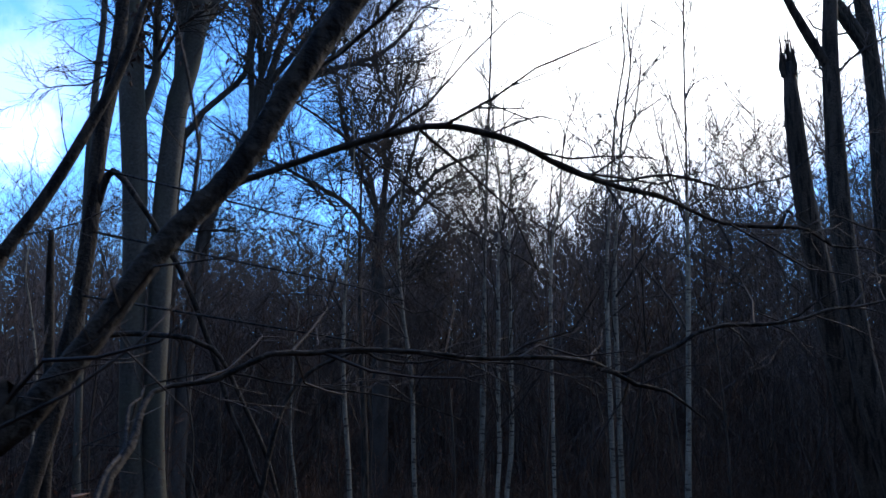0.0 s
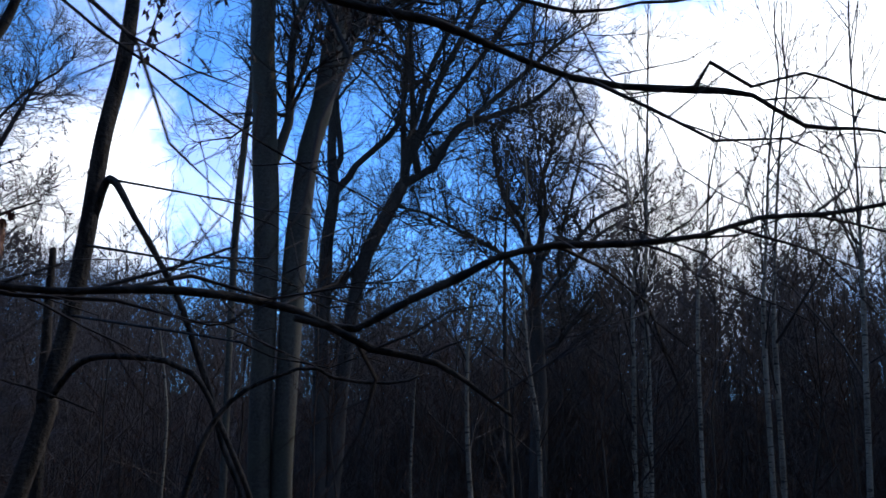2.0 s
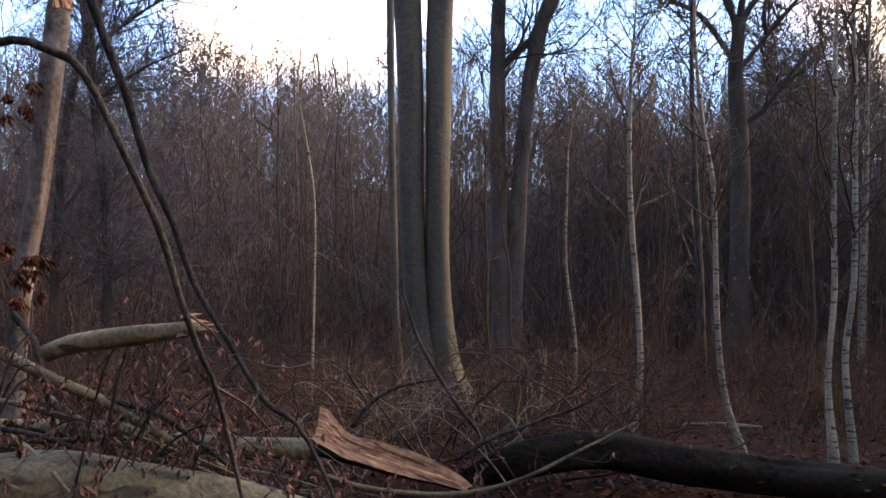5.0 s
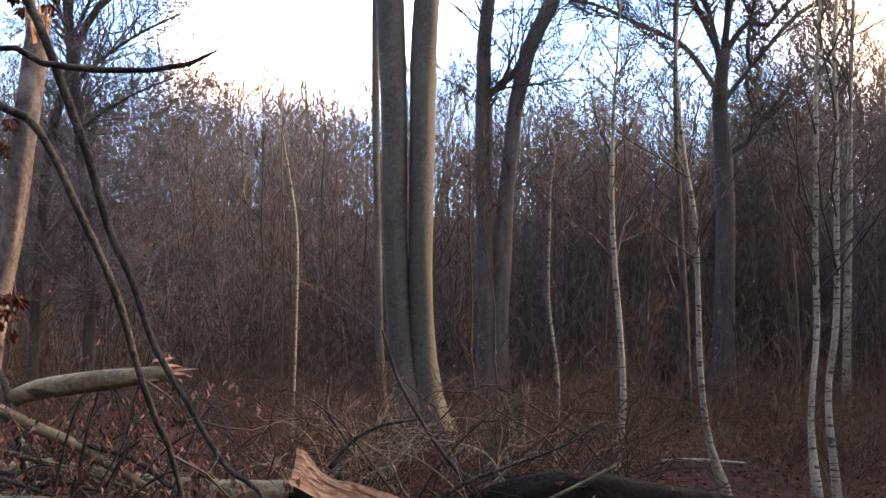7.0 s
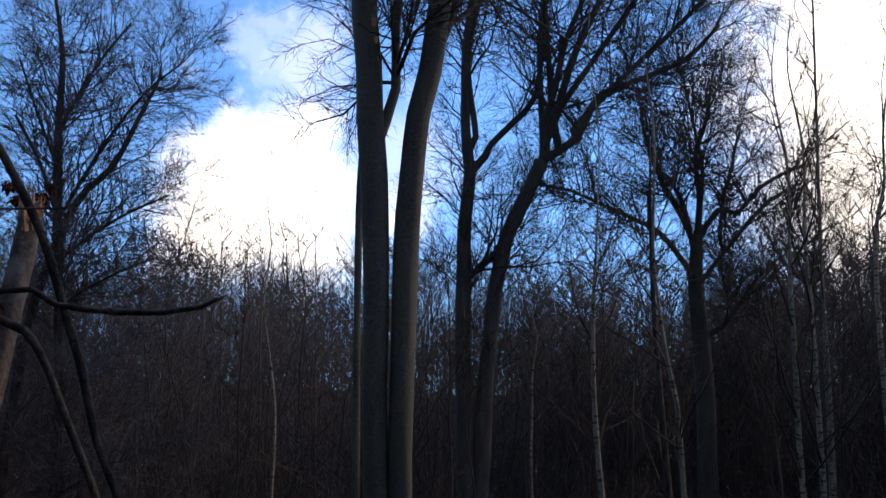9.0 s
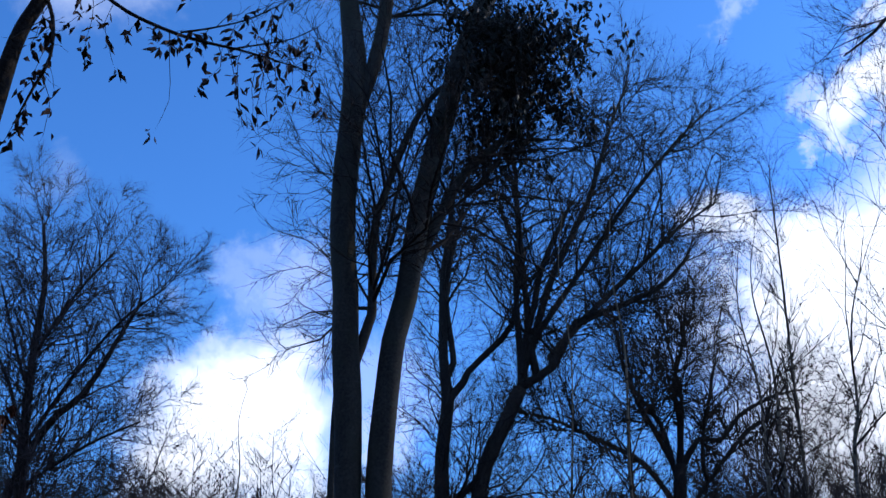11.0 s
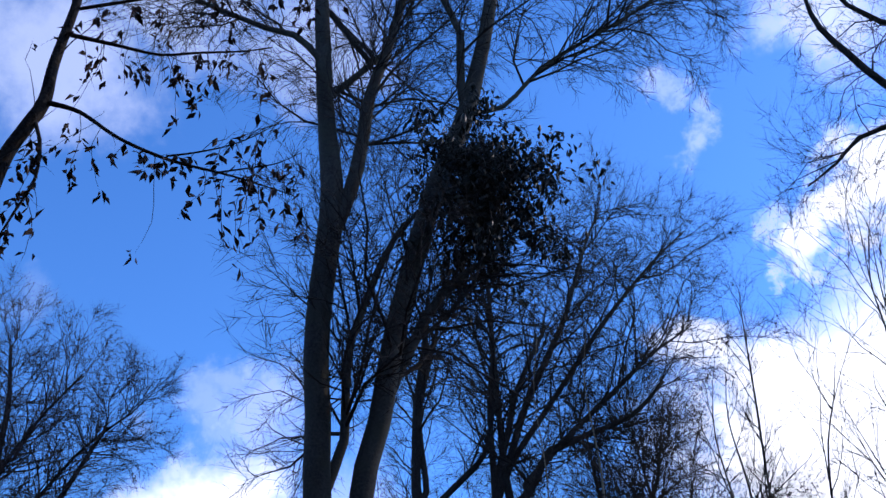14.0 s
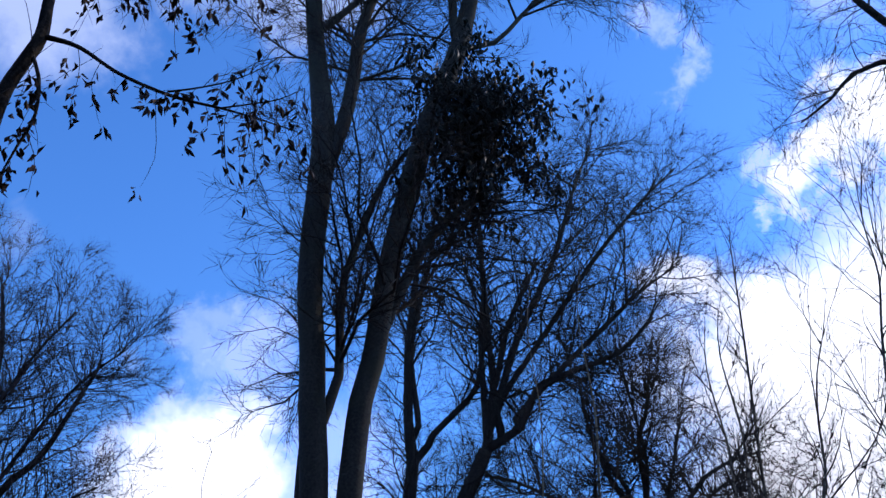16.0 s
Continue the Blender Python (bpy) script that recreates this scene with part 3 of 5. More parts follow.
G['air2'] = [(-0.85, 0.9, 2.1, 0.003), (-0.76, 0.9, 2.06, 0.003), (-0.69, 0.9, 2.03, 0.003), (-0.63, 0.9, 2.04, 0.002), (-0.59, 0.9, 2.08, 0.002), (-0.54, 0.9, 2.12, 0.001)]
G['air3'] = [(-0.88, 0.9, 1.94, 0.004), (-0.81, 0.9, 1.91, 0.003), (-0.74, 0.9, 1.9, 0.003), (-0.68, 0.9, 1.89, 0.003), (-0.61, 0.9, 1.92, 0.002), (-0.53, 0.9, 1.96, 0.001)]
G['oak7'] = [(5.49, 19.8, 6.86, 0.079), (5.1, 19.8, 7.76, 0.073), (4.72, 19.8, 8.54, 0.055), (4.49, 19.8, 9.49, 0.043), (4.37, 19.8, 10.72, 0.025)]
G['oak8'] = [(6.06, 19.8, 6.91, 0.061), (6.12, 19.8, 7.64, 0.055), (6.4, 19.8, 8.66, 0.043), (6.69, 19.8, 9.69, 0.025)]
G['oak9'] = [(5.5, 19.8, 6.39, 0.078), (5.66, 19.8, 7.64, 0.067), (5.75, 19.8, 8.63, 0.055), (5.51, 19.8, 10.2, 0.037), (5.38, 19.8, 11.25, 0.019)]
G['midU1'] = [(2.39, 19, 9.22, 0.089), (2.89, 19, 10.93, 0.081), (3.48, 19, 12.23, 0.071), (3.95, 19, 13.3, 0.06), (4.51, 19, 15.12, 0.042), (5.07, 19, 16.56, 0.022)]
G['midU2'] = [(2.36, 19, 9.22, 0.077), (2.27, 19, 11.19, 0.069), (2.19, 19, 12.63, 0.059), (2.13, 19, 14.19, 0.041), (1.85, 19, 15.53, 0.021)]
G['midU3'] = [(2.8, 19, 9.11, 0.077), (3.71, 19, 10.15, 0.067), (4.82, 19, 11.26, 0.057), (5.85, 19, 12.3, 0.039), (6.89, 19, 13.09, 0.02)]
G['midU4'] = [(2.52, 19, 9.6, 0.072), (3.6, 19, 11.23, 0.063), (4.88, 19, 13.18, 0.053), (6.17, 19, 14.84, 0.035), (7.18, 19, 15.92, 0.021)]
G['midU5'] = [(0.72, 19, 8.94, 0.07), (0.55, 19, 10.6, 0.062), (0.82, 19, 12.29, 0.045), (1.08, 19, 13.84, 0.034), (0.87, 19, 15.32, 0.021)]
G['left4'] = [(-6.61, 16, 6.26, 0.069), (-5.98, 16, 7.58, 0.06), (-5.38, 16, 8.52, 0.046), (-4.72, 16, 9.15, 0.031), (-4.15, 16, 9.12, 0.016)]
G['left5'] = [(-6.86, 16, 7.73, 0.061), (-6.35, 16, 8.95, 0.052), (-5.78, 16, 9.87, 0.037), (-5.43, 16, 10.47, 0.016)]
G['left6'] = [(-6.42, 16, 5.55, 0.058), (-5.62, 16, 6.17, 0.049), (-4.78, 16, 6.6, 0.035), (-4.16, 16, 6.81, 0.015)]
G['left7'] = [(-6.49, 16, 4.57, 0.057), (-5.6, 16, 5.17, 0.043), (-4.87, 16, 5.48, 0.029), (-4.21, 16, 5.69, 0.015)]
G['left8'] = [(-6.68, 16, 6.77, 0.05), (-7.25, 16, 8.04, 0.046), (-7.72, 16, 9.15, 0.036), (-7.99, 16, 10.3, 0.021)]


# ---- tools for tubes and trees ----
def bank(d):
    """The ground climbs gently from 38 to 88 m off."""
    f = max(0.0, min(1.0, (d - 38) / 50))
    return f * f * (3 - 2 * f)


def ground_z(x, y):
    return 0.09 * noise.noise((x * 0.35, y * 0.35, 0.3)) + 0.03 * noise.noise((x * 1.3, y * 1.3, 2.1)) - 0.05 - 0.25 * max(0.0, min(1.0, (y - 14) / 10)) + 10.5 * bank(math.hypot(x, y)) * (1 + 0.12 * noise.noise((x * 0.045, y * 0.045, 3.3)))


class Tubes:
    """Gathers tapering tubes and turns them all into one mesh."""

    def __init__(self):
        self.kinds = {}
        self.crowd, self.room = {}, 0
        self.verts, self.faces = [], []

    def add(self, pts, radii, sides):
        self.kinds.setdefault((len(pts), sides), []).append((pts, radii))

    def add_many(self, pts, radii, sides):
        self.kinds.setdefault((pts.shape[1], sides), []).extend(zip(pts, radii))

    def mesh(self, name, smooth=True):
        verts, faces, count = [], [], 0
        for (n, sides), tubes in self.kinds.items():
            p = np.array([t[0] for t in tubes], float)
            r = np.array([t[1] for t in tubes], float)
            tan = np.empty_like(p)
            tan[:, 1:-1] = p[:, 2:] - p[:, :-2]
            tan[:, 0], tan[:, -1] = p[:, 1] - p[:, 0], p[:, -1] - p[:, -2]
            tan /= np.linalg.norm(tan, axis=-1, keepdims=True) + 1e-9
            ref = np.where(np.abs(tan.mean(1)[:, 2:3]) > 0.8, [[1.0, 0, 0]], [[0, 0, 1.0]])[:, None]
            u = np.cross(tan, ref)
            u /= np.linalg.norm(u, axis=-1, keepdims=True) + 1e-9
            v = np.cross(tan, u)
            a = np.arange(sides) * 2 * np.pi / sides
            ring = p[:, :-1, None] + r[:, :-1, None, None] * (np.cos(a)[:, None] * u[:, :-1, None] + np.sin(a)[:, None] * v[:, :-1, None])
            ring = np.concatenate([ring.reshape(len(tubes), -1, 3), p[:, -1:]], 1)
            size = (n - 1) * sides + 1
            verts.append(ring.reshape(-1, 3))
            start = count + np.arange(len(tubes))[:, None] * size
            i, j = np.arange(sides), (np.arange(sides) + 1) % sides
            if n > 2:
                base = start[:, :, None] + np.arange(n - 2)[None, :, None] * sides
                faces.append(np.stack([base + i, base + i + sides, base + j + sides, base + j], -1).reshape(-1, 4))
            last = start + (n - 2) * sides
            tip = np.broadcast_to(start + size - 1, (len(tubes), sides))
            faces.append(np.stack([last + i, tip, last + j], -1).reshape(-1, 3))
            count += len(tubes) * size
        return from_arrays(name, np.concatenate(verts), faces, smooth)


def from_arrays(name, verts, faces, smooth=True):
    """A mesh from an array of corners and one or more arrays of faces."""
    me = bpy.data.meshes.new(name)
    faces = faces if isinstance(faces, list) and isinstance(faces[0], np.ndarray) else [np.asarray(faces, np.int32)]
    verts = np.asarray(verts, np.float32)
    sizes = np.concatenate([np.full(len(f), f.shape[1]) for f in faces])
    loops = np.concatenate([f.ravel() for f in faces]).astype(np.int32)
    me.vertices.add(len(verts))
    me.vertices.foreach_set("co", verts.ravel())
    me.loops.add(len(loops))
    me.loops.foreach_set("vertex_index", loops)
    me.polygons.add(len(sizes))
    me.polygons.foreach_set("loop_start", np.concatenate([[0], np.cumsum(sizes)[:-1]]).astype(np.int32))
    me.polygons.foreach_set("use_smooth", np.full(len(sizes), smooth))
    me.update(calc_edges=True)
    return me


def thing(name, at, label, category, group="", kind=""):
    ob = new(name)
    ob.location = at
    ob.empty_display_size = 0.2
    return tagged(ob, label, category, group, kind)


def part(name, me, mat, parent=None, label=""):
    if isinstance(me, bmesh.types.BMesh):
        bm, me = me, bpy.data.meshes.new(name)
        bm.to_mesh(me)
        bm.free()
    if not me.materials:
        me.materials.append(mat)
    ob = new(name, me)
    if parent:
        ob.parent = parent
        ob.matrix_parent_inverse = Matrix.Translation(-Vector(parent.location))
    if name in ("crown", "twig_growth", "foliage", "ivy_growth"):
        tagged(ob, kind="stuff")
    return tagged(ob, label)


def smooth_line(rows, step):
    """A smooth curve through rows of x, y, z, radius, sampled about every step metres."""
    p = np.array(rows, float)
    p = np.vstack([2 * p[0] - p[1], p, 2 * p[-1] - p[-2]])
    p[0, 3], p[-1, 3] = p[1, 3], p[-2, 3]
    out = []
    for i in range(1, len(p) - 2):
        a, b, c, d = p[i - 1], p[i], p[i + 1], p[i + 2]
        m = max(1, int(np.linalg.norm(c[:3] - b[:3]) / step))
        for k in range(m):
            t = k / m
            out.append(0.5 * (2 * b + (c - a) * t + (2 * a - 5 * b + 4 * c - d) * t * t + (3 * b - a - 3 * c + d) * t**3))
    out.append(p[-2])
    out = np.array(out)
    out[:, 3] = np.maximum(out[:, 3], 0.001)
    return out


def rough_tube(name, line, sides, lumps, seed, flare=None):
    """A trunk, limb or log: one closed tube with uneven girth."""
    rng = np.random.RandomState(seed)
    p, r = line[:, :3], line[:, 3]
    n = len(p)
    tan = np.gradient(p, axis=0)
    tan /= np.linalg.norm(tan, axis=1, keepdims=True) + 1e-9
    ref = np.eye(3)[np.argmin(np.abs(tan).max(0))]
    u = np.cross(tan, ref)
    u /= np.linalg.norm(u, axis=1, keepdims=True) + 1e-9
    v = np.cross(tan, u)
    a = np.arange(sides) * 2 * np.pi / sides
    along = np.concatenate([[0], np.cumsum(np.linalg.norm(np.diff(p, axis=0), axis=1))])
    ph = rng.rand(6) * 6.28
    g = 1 + lumps * (0.5 * np.sin(2 * a[None] + along[:, None] * 1.3 + ph[0]) + 0.5 * np.sin(3 * a[None] - along[:, None] * 2.1 + ph[1]) + 0.4 * np.sin(5 * a[None] + along[:, None] * 3.7 + ph[2]))
    g *= 1 + 0.35 * lumps * rng.randn(n, sides).cumsum(0).clip(-2, 2) * 0.3
    if flare:
        lift = np.exp(-np.maximum(0, p[:, 2] - p[0, 2]) / flare)
        g += (lift[:, None] * 0.45) * (0.5 + 0.5 * np.sin(5 * a[None] + ph[3]))
    ring = p[:, None] + (r[:, None] * g)[..., None] * (np.cos(a)[None, :, None] * u[:, None] + np.sin(a)[None, :, None] * v[:, None])
    verts = ring.reshape(-1, 3).tolist()
    quads = [(i * sides + k, i * sides + (k + 1) % sides, (i + 1) * sides + (k + 1) % sides, (i + 1) * sides + k) for i in range(n - 1) for k in range(sides)]
    caps = [tuple(range(sides))[::-1], tuple((n - 1) * sides + k for k in range(sides))]
    me = bpy.data.meshes.new(name)
    me.from_pydata(verts, [], [q[::-1] for q in quads] + [c[::-1] for c in caps])
    me.polygons.foreach_set("use_smooth", np.full(len(me.polygons), True))
    me.update()
    return me


def turned(rng, d, angle):
    """Direction d turned by about that angle to a chance side."""
    s = rng.randn(3)
    s -= s.dot(d) * d
    s /= np.linalg.norm(s) + 1e-9
    return d * math.cos(angle) + s * math.sin(angle)


def sprout(tubes, rng, line, levels, length, per_metre, start=0.3, up=0.25, spread=0.85, wiggle=0.16, thin=0.0035, droop=0.0, tips=None, tip_points=3):
    """Grows side branches on a line of x, y, z, radius, and theirs in turn, down to the finest twigs."""
    p, r = line[:, :3], line[:, 3]
    along = np.concatenate([[0], np.cumsum(np.linalg.norm(np.diff(p, axis=0), axis=1))])
    total = along[-1]
    count = rng.poisson(per_metre * total * (1 - start))
    for s in start + (1 - start) * rng.rand(count):
        k = min(len(p) - 2, int(np.searchsorted(along, s * total)) - 1 if s * total > 0 else 0)
        k = max(k, 0)
        f = (s * total - along[k]) / max(along[k + 1] - along[k], 1e-6)
        pos, rad = p[k] + f * (p[k + 1] - p[k]), r[k] + f * (r[k + 1] - r[k])
        d = p[k + 1] - p[k]
        d = d / (np.linalg.norm(d) + 1e-9)
        d = turned(rng, d, spread * (0.7 + 0.6 * rng.rand()))
        d[2] += up
        d /= np.linalg.norm(d)
        size = length * (0.45 + 0.75 * rng.rand()) * (1.15 - 0.55 * s)
        r0 = max(min(rad * 0.65, size * 0.009), thin)
        m = 6 if levels >= 3 else 5 if levels == 2 else tip_points
        pts, q, e = [pos], pos.copy(), d.copy()
        for _ in range(m - 1):
            e = e + wiggle * rng.randn(3)
            e[2] += up * 0.25 - droop
            e /= np.linalg.norm(e)
            q = q + e * size / (m - 1)
            pts.append(q)
        if tubes.room and levels <= 2:
            cell = (levels, *(int(v // 0.6) for v in (pts[0] + pts[-1]) / 2))
            tubes.crowd[cell] = tubes.crowd.get(cell, 0) + 1
            if tubes.crowd[cell] > (1.6 * tubes.room if levels == 1 else 0.6 * tubes.room):
                continue
        radii = np.linspace(r0, max(thin * 0.75, r0 * 0.22), m)
        tubes.add(np.array(pts), radii, 5 if levels >= 3 else 4 if levels == 2 else 3)
        if tips is not None and levels == 1:
            tips.append((pts[-1], e))
        if levels > 1:
            child = np.column_stack([np.array(pts), radii])
            sprout(tubes, rng, child, levels - 1, length * 0.45, per_metre * 2.0, 0.12, up * 0.8, spread, wiggle * 1.15, thin, droop, tips, tip_points)


def dead_leaves(name, spots, rng, size, hang=True):
    """Many small curled leaves, two bent quads each, at the given places."""
    verts, faces = [], []
    for pos in spots:
        s = size * (0.7 + 0.6 * rng.rand())
        a = rng.rand() * 6.28
        side = np.array([math.cos(a), math.sin(a), 0.35 * rng.randn()])
        ax = np.array([0.65 * rng.randn(), 0.65 * rng.randn(), -1.0]) if hang else np.array([math.cos(a + 1.6), math.sin(a + 1.6), 0.25 * rng.randn()])
        ax /= np.linalg.norm(ax)
        side /= np.linalg.norm(side)
        nor = np.cross(ax, side)
        w, b = (0.24 if hang else 0.3) * s, len(verts)
        verts += [pos, pos + ax * s * 0.4 + side * w + nor * s * 0.14, pos + ax * s, pos + ax * s * 0.45 - side * w + nor * s * 0.16, pos + ax * s * 0.5 - nor * 0.05 * s]
        faces += [(b, b + 1, b + 4), (b + 1, b + 2, b + 4), (b + 2, b + 3, b + 4), (b + 3, b, b + 4)]
    return from_arrays(name, verts, faces, False)


def joined(rows, lines):
    """The limb with a first point inside the nearest stem, a little below where it leaves it."""
    x, y, z, r = rows[0]
    best = min((row for line in lines for row in line), key=lambda q: (q[0] - x) ** 2 + (q[1] - y) ** 2 + (q[2] - z + 5 * r) ** 2)
    gap = math.dist(best[:3], (x, y, z))
    return [(*best[:3], r)] + list(rows) if 0.02 < gap < 2.0 else list(rows)


def tree(name, label, category, trunks, limbs, bark, seed, levels=3, length=2.2, per_metre=1.6, start=0.3, thin=0.0045, up=0.25, sides=14, lumps=0.05, limb_start=0.12, trunk_start=0.45, group="", step=0.3, flare=0.25, spread=0.68, trunk_length=None, droop=0.0, twig=None, tip_points=2, room=0, wiggle=0.2):
    """A bare tree: trunks and main limbs along centre lines, and a crown of fine branches."""
    rng = np.random.RandomState(seed)
    at = trunks[0][0][:3]
    ob = thing(name, at, label, category, group)
    crowd = {}

    def grow(owner, name, line, size, start):
        tubes = Tubes()
        tubes.crowd, tubes.room = crowd, room
        sprout(tubes, rng, line, levels, size, per_metre, start, up, spread, wiggle, thin=thin, droop=droop, tip_points=tip_points)
        if tubes.kinds:
            part(name, tubes.mesh(name), twig or TWIG, owner, "fine bare dark twigs")

    for k, rows in enumerate(trunks):
        line = smooth_line(rows, step)
        part("trunk", rough_tube("trunk", line, sides, lumps, seed + k, flare), bark, ob)
        grow(ob, "crown", line, trunk_length or length, trunk_start)
    grown = [smooth_line(rows, step) for rows in trunks]
    for k, rows in enumerate(limbs):
        line = smooth_line(joined(rows, grown), step)
        grown.append(line)
        limb = part("limb", rough_tube("limb", line, 8, lumps, seed + 20 + k), bark, ob)
        grow(limb, "twig_growth", line, length, limb_start)
    return ob


def cap_radius(rows, most):
    return [(x, y, z, min(r, most) if z > 0.6 else r) for x, y, z, r in rows]


def root(rows, z=-0.25):
    """The line carried straight on down into the ground."""
    (x0, y0, z0, r0), (x1, y1, z1, _) = rows[0], rows[1]
    if z0 <= z:
        return rows
    f = min(0.6, (z0 - z) / max(abs(z1 - z0), 0.2))
    return [(x0 + (x0 - x1) * f * 0.5, y0, z, r0 * 1.2)] + rows


# ---- ground ----
def make_ground():
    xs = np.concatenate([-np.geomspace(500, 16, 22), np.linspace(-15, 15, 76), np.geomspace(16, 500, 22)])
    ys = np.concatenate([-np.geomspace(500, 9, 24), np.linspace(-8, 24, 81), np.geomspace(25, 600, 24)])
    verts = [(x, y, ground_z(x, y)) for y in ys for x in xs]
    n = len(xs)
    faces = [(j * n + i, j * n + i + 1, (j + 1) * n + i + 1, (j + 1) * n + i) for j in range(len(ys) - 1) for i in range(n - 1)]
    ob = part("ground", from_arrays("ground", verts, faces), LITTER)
    tagged(ob, "brown leaf-littered forest floor with mossy patches", "ground", kind="structure")


make_ground()

# ---- the large trees ----
tree("twin_beech", "tall twin-stemmed beech with smooth grey-green bark", "tree",
     [root(cap_radius(G["twinL"], 0.172)), root(cap_radius(G["twinR"], 0.155))],
     [G["side"], G["Lr"], G["Lr2"], G["Ll"], G["L3"], G["Rl"], G["Rr"], G["Rtop"]],
     BEECH, 11, limb_start=0.2, length=2.9, room=10, tip_points=3, per_metre=6.5, wiggle=0.24, trunk_start=0.72, trunk_length=1.8, thin=0.0034, sides=20, up=0.02, droop=0.015)
tree("slender_beech", "slender grey beech standing behind the twin beech", "tree", [root([(x, y, z, 0.68 * r) for x, y, z, r in G["stem3"]] + [(-1.4, 15, 12.5, 0.04), (-1.3, 15, 15, 0.015)])], [],
     BEECH, 12, length=1.5, per_metre=4.0, trunk_start=0.6, thin=0.0045, sides=12)
tree("forked_beech", "two-stemmed beech with long rising limbs", "tree", [root(G["mid1"]), root(G["mid2"])],
     [G["mid1r"], G["mid2a"], G["mid2b"], G["mid2c"], G["midlink"], G["midU1"], G["midU2"], G["midU3"], G["midU4"], G["midU5"]], GREY_BARK, 13, room=9, wiggle=0.26, spread=0.8, length=3.0, per_metre=8.0, trunk_start=0.4, trunk_length=2.2, thin=0.0036, up=0.12, limb_start=0.24)
tree("spreading_oak", "wide bare oak with crooked spreading limbs", "tree", [root(G["oak"])],
     [[(x, y, z, 0.78 * r) for x, y, z, r in G[name]] for name in ("oak1", "oak2", "oak3", "oak4", "oak5", "oak6", "oak7", "oak8", "oak9")], GREY_BARK, 14, room=17, wiggle=0.28, length=2.7, per_metre=10.0, trunk_start=0.8, trunk_length=1.2, thin=0.0034, limb_start=0.32, up=0.2, spread=0.85)
tree("crowned_beech", "bare tree with a dense fan of fine rising twigs", "tree", [root([(x, y, z, 0.75 * r) for x, y, z, r in G[name]], -0.3) for name in ("left1", "left2")],
     [[(x, y, z, 0.55 * r) for x, y, z, r in G[name][:-1]] for name in ("left3", "left4", "left5", "left6", "left7", "left8")], POLE, 15, room=30, wiggle=0.22, length=1.8, per_metre=15.0, trunk_length=1.9, trunk_start=0.15, thin=0.0033, up=0.2, spread=0.9, limb_start=0.1, twig=PURPLE_TWIG)

# ---- birches ----
TOPS = {"b1": 6.8, "b2": 6.6, "b3": 5.8, "b4": 6.0, "b5": 3.6, "b6": 5.5, "b7": 10.5, "b8": 13.0, "b9": 9.6, "b10": 6.7, "b11": 9.2}
for k, name in enumerate(("b1", "b2", "b3", "b4", "b5", "b6", "b7", "b8", "b9", "b10", "b11")):
    tall = TOPS[name] > 8 or name == "b10"
    rows = [(x, y, z, r * (0.82 if z < 4 else 0.55)) for x, y, z, r in G[name]]
    x, y, z, r = rows[-1]
    top = TOPS[name]
    top = max(top, z + 0.3)
    more = [(x + 0.05, y, z + (top - z) * 0.4, r * 0.7), (x - 0.03, y, z + (top - z) * 0.75, r * 0.4), (x + 0.04, y, top, 0.004)]
    tree("silver_birch", "thin silver birch with white bark and dark scars" if G[name][1][3] > 0.024 else "thin pale birch sapling", "tree", [root(rows + more)], [],
         BIRCH, 30 + k, levels=3 if tall else 2, length=2.3 if tall else 1.3 if G[name][1][3] > 0.024 else 0.4, per_metre=2.6 if tall else 7.0, trunk_start=0.3, thin=0.0022, sides=10, up=0.25, spread=0.7 if tall else 0.85, wiggle=0.16, group="silver birches", step=0.15, flare=0.1)

tree("drooping_tree", "bare tree with long drooping twiggy limbs", "tree", [[(11.5, 10, -0.3, 0.2), (11.3, 10, 4, 0.17), (11.4, 10, 8, 0.15), (11.0, 10, 12, 0.11), (11.2, 10, 16, 0.05)]],
     [[(11.3, 10, 8.4, 0.1)] + G["hangA"], [(11.3, 10, 8.2, 0.08)] + G["hangB"], [(11.1, 10, 11, 0.08)] + G["hangC"]], BARK, 17, length=2.0, per_metre=3.4, wiggle=0.28, thin=0.0032, up=0.0, droop=0.06, trunk_start=0.5)

# ---- the young wood behind ----
def pole_tree(seed, height, girth, per_metre, length, bark, twig, name, label, category, group, up=0.32, start=0.2, levels=2, thin=0.006):
    rng = np.random.RandomState(seed)
    x, y, rows = 0.0, 0.0, []
    lean = rng.randn(2) * 0.06
    for k in range(7):
        f = k / 6
        rows.append((x, y, height * f - 0.3 * (k == 0), girth * (1 - 0.9 * f) + 0.004))
        x, y = x + (lean[0] + 0.09 * rng.randn()) * height / 6, y + (lean[1] + 0.09 * rng.randn()) * height / 6
    ob = thing(name, (0, 0, 0), label, category, group)
    line = smooth_line(rows, 0.6)
    tubes, stem = Tubes(), Tubes()
    stem.add(line[:, :3], line[:, 3], 6)
    sprout(tubes, rng, line, levels, length, per_metre, start, up, 0.95, thin=thin, tip_points=2)
    part("trunk", stem.mesh("trunk"), bark, ob)
    part("crown", tubes.mesh("crown"), twig, ob)
    return ob


def scatter(variants, spots, rng, low, high):
    for k, (x, y) in enumerate(spots):
        s = low + (high - low) * rng.rand()
        src = variants[k % len(variants)]
        ob = src if k < len(variants) else copy_thing(src, Matrix.Identity(4))
        ob.matrix_basis = pose(x, y, ground_z(x, y), 0, 0, rng.rand() * 360) @ Matrix.Scale(s, 4)


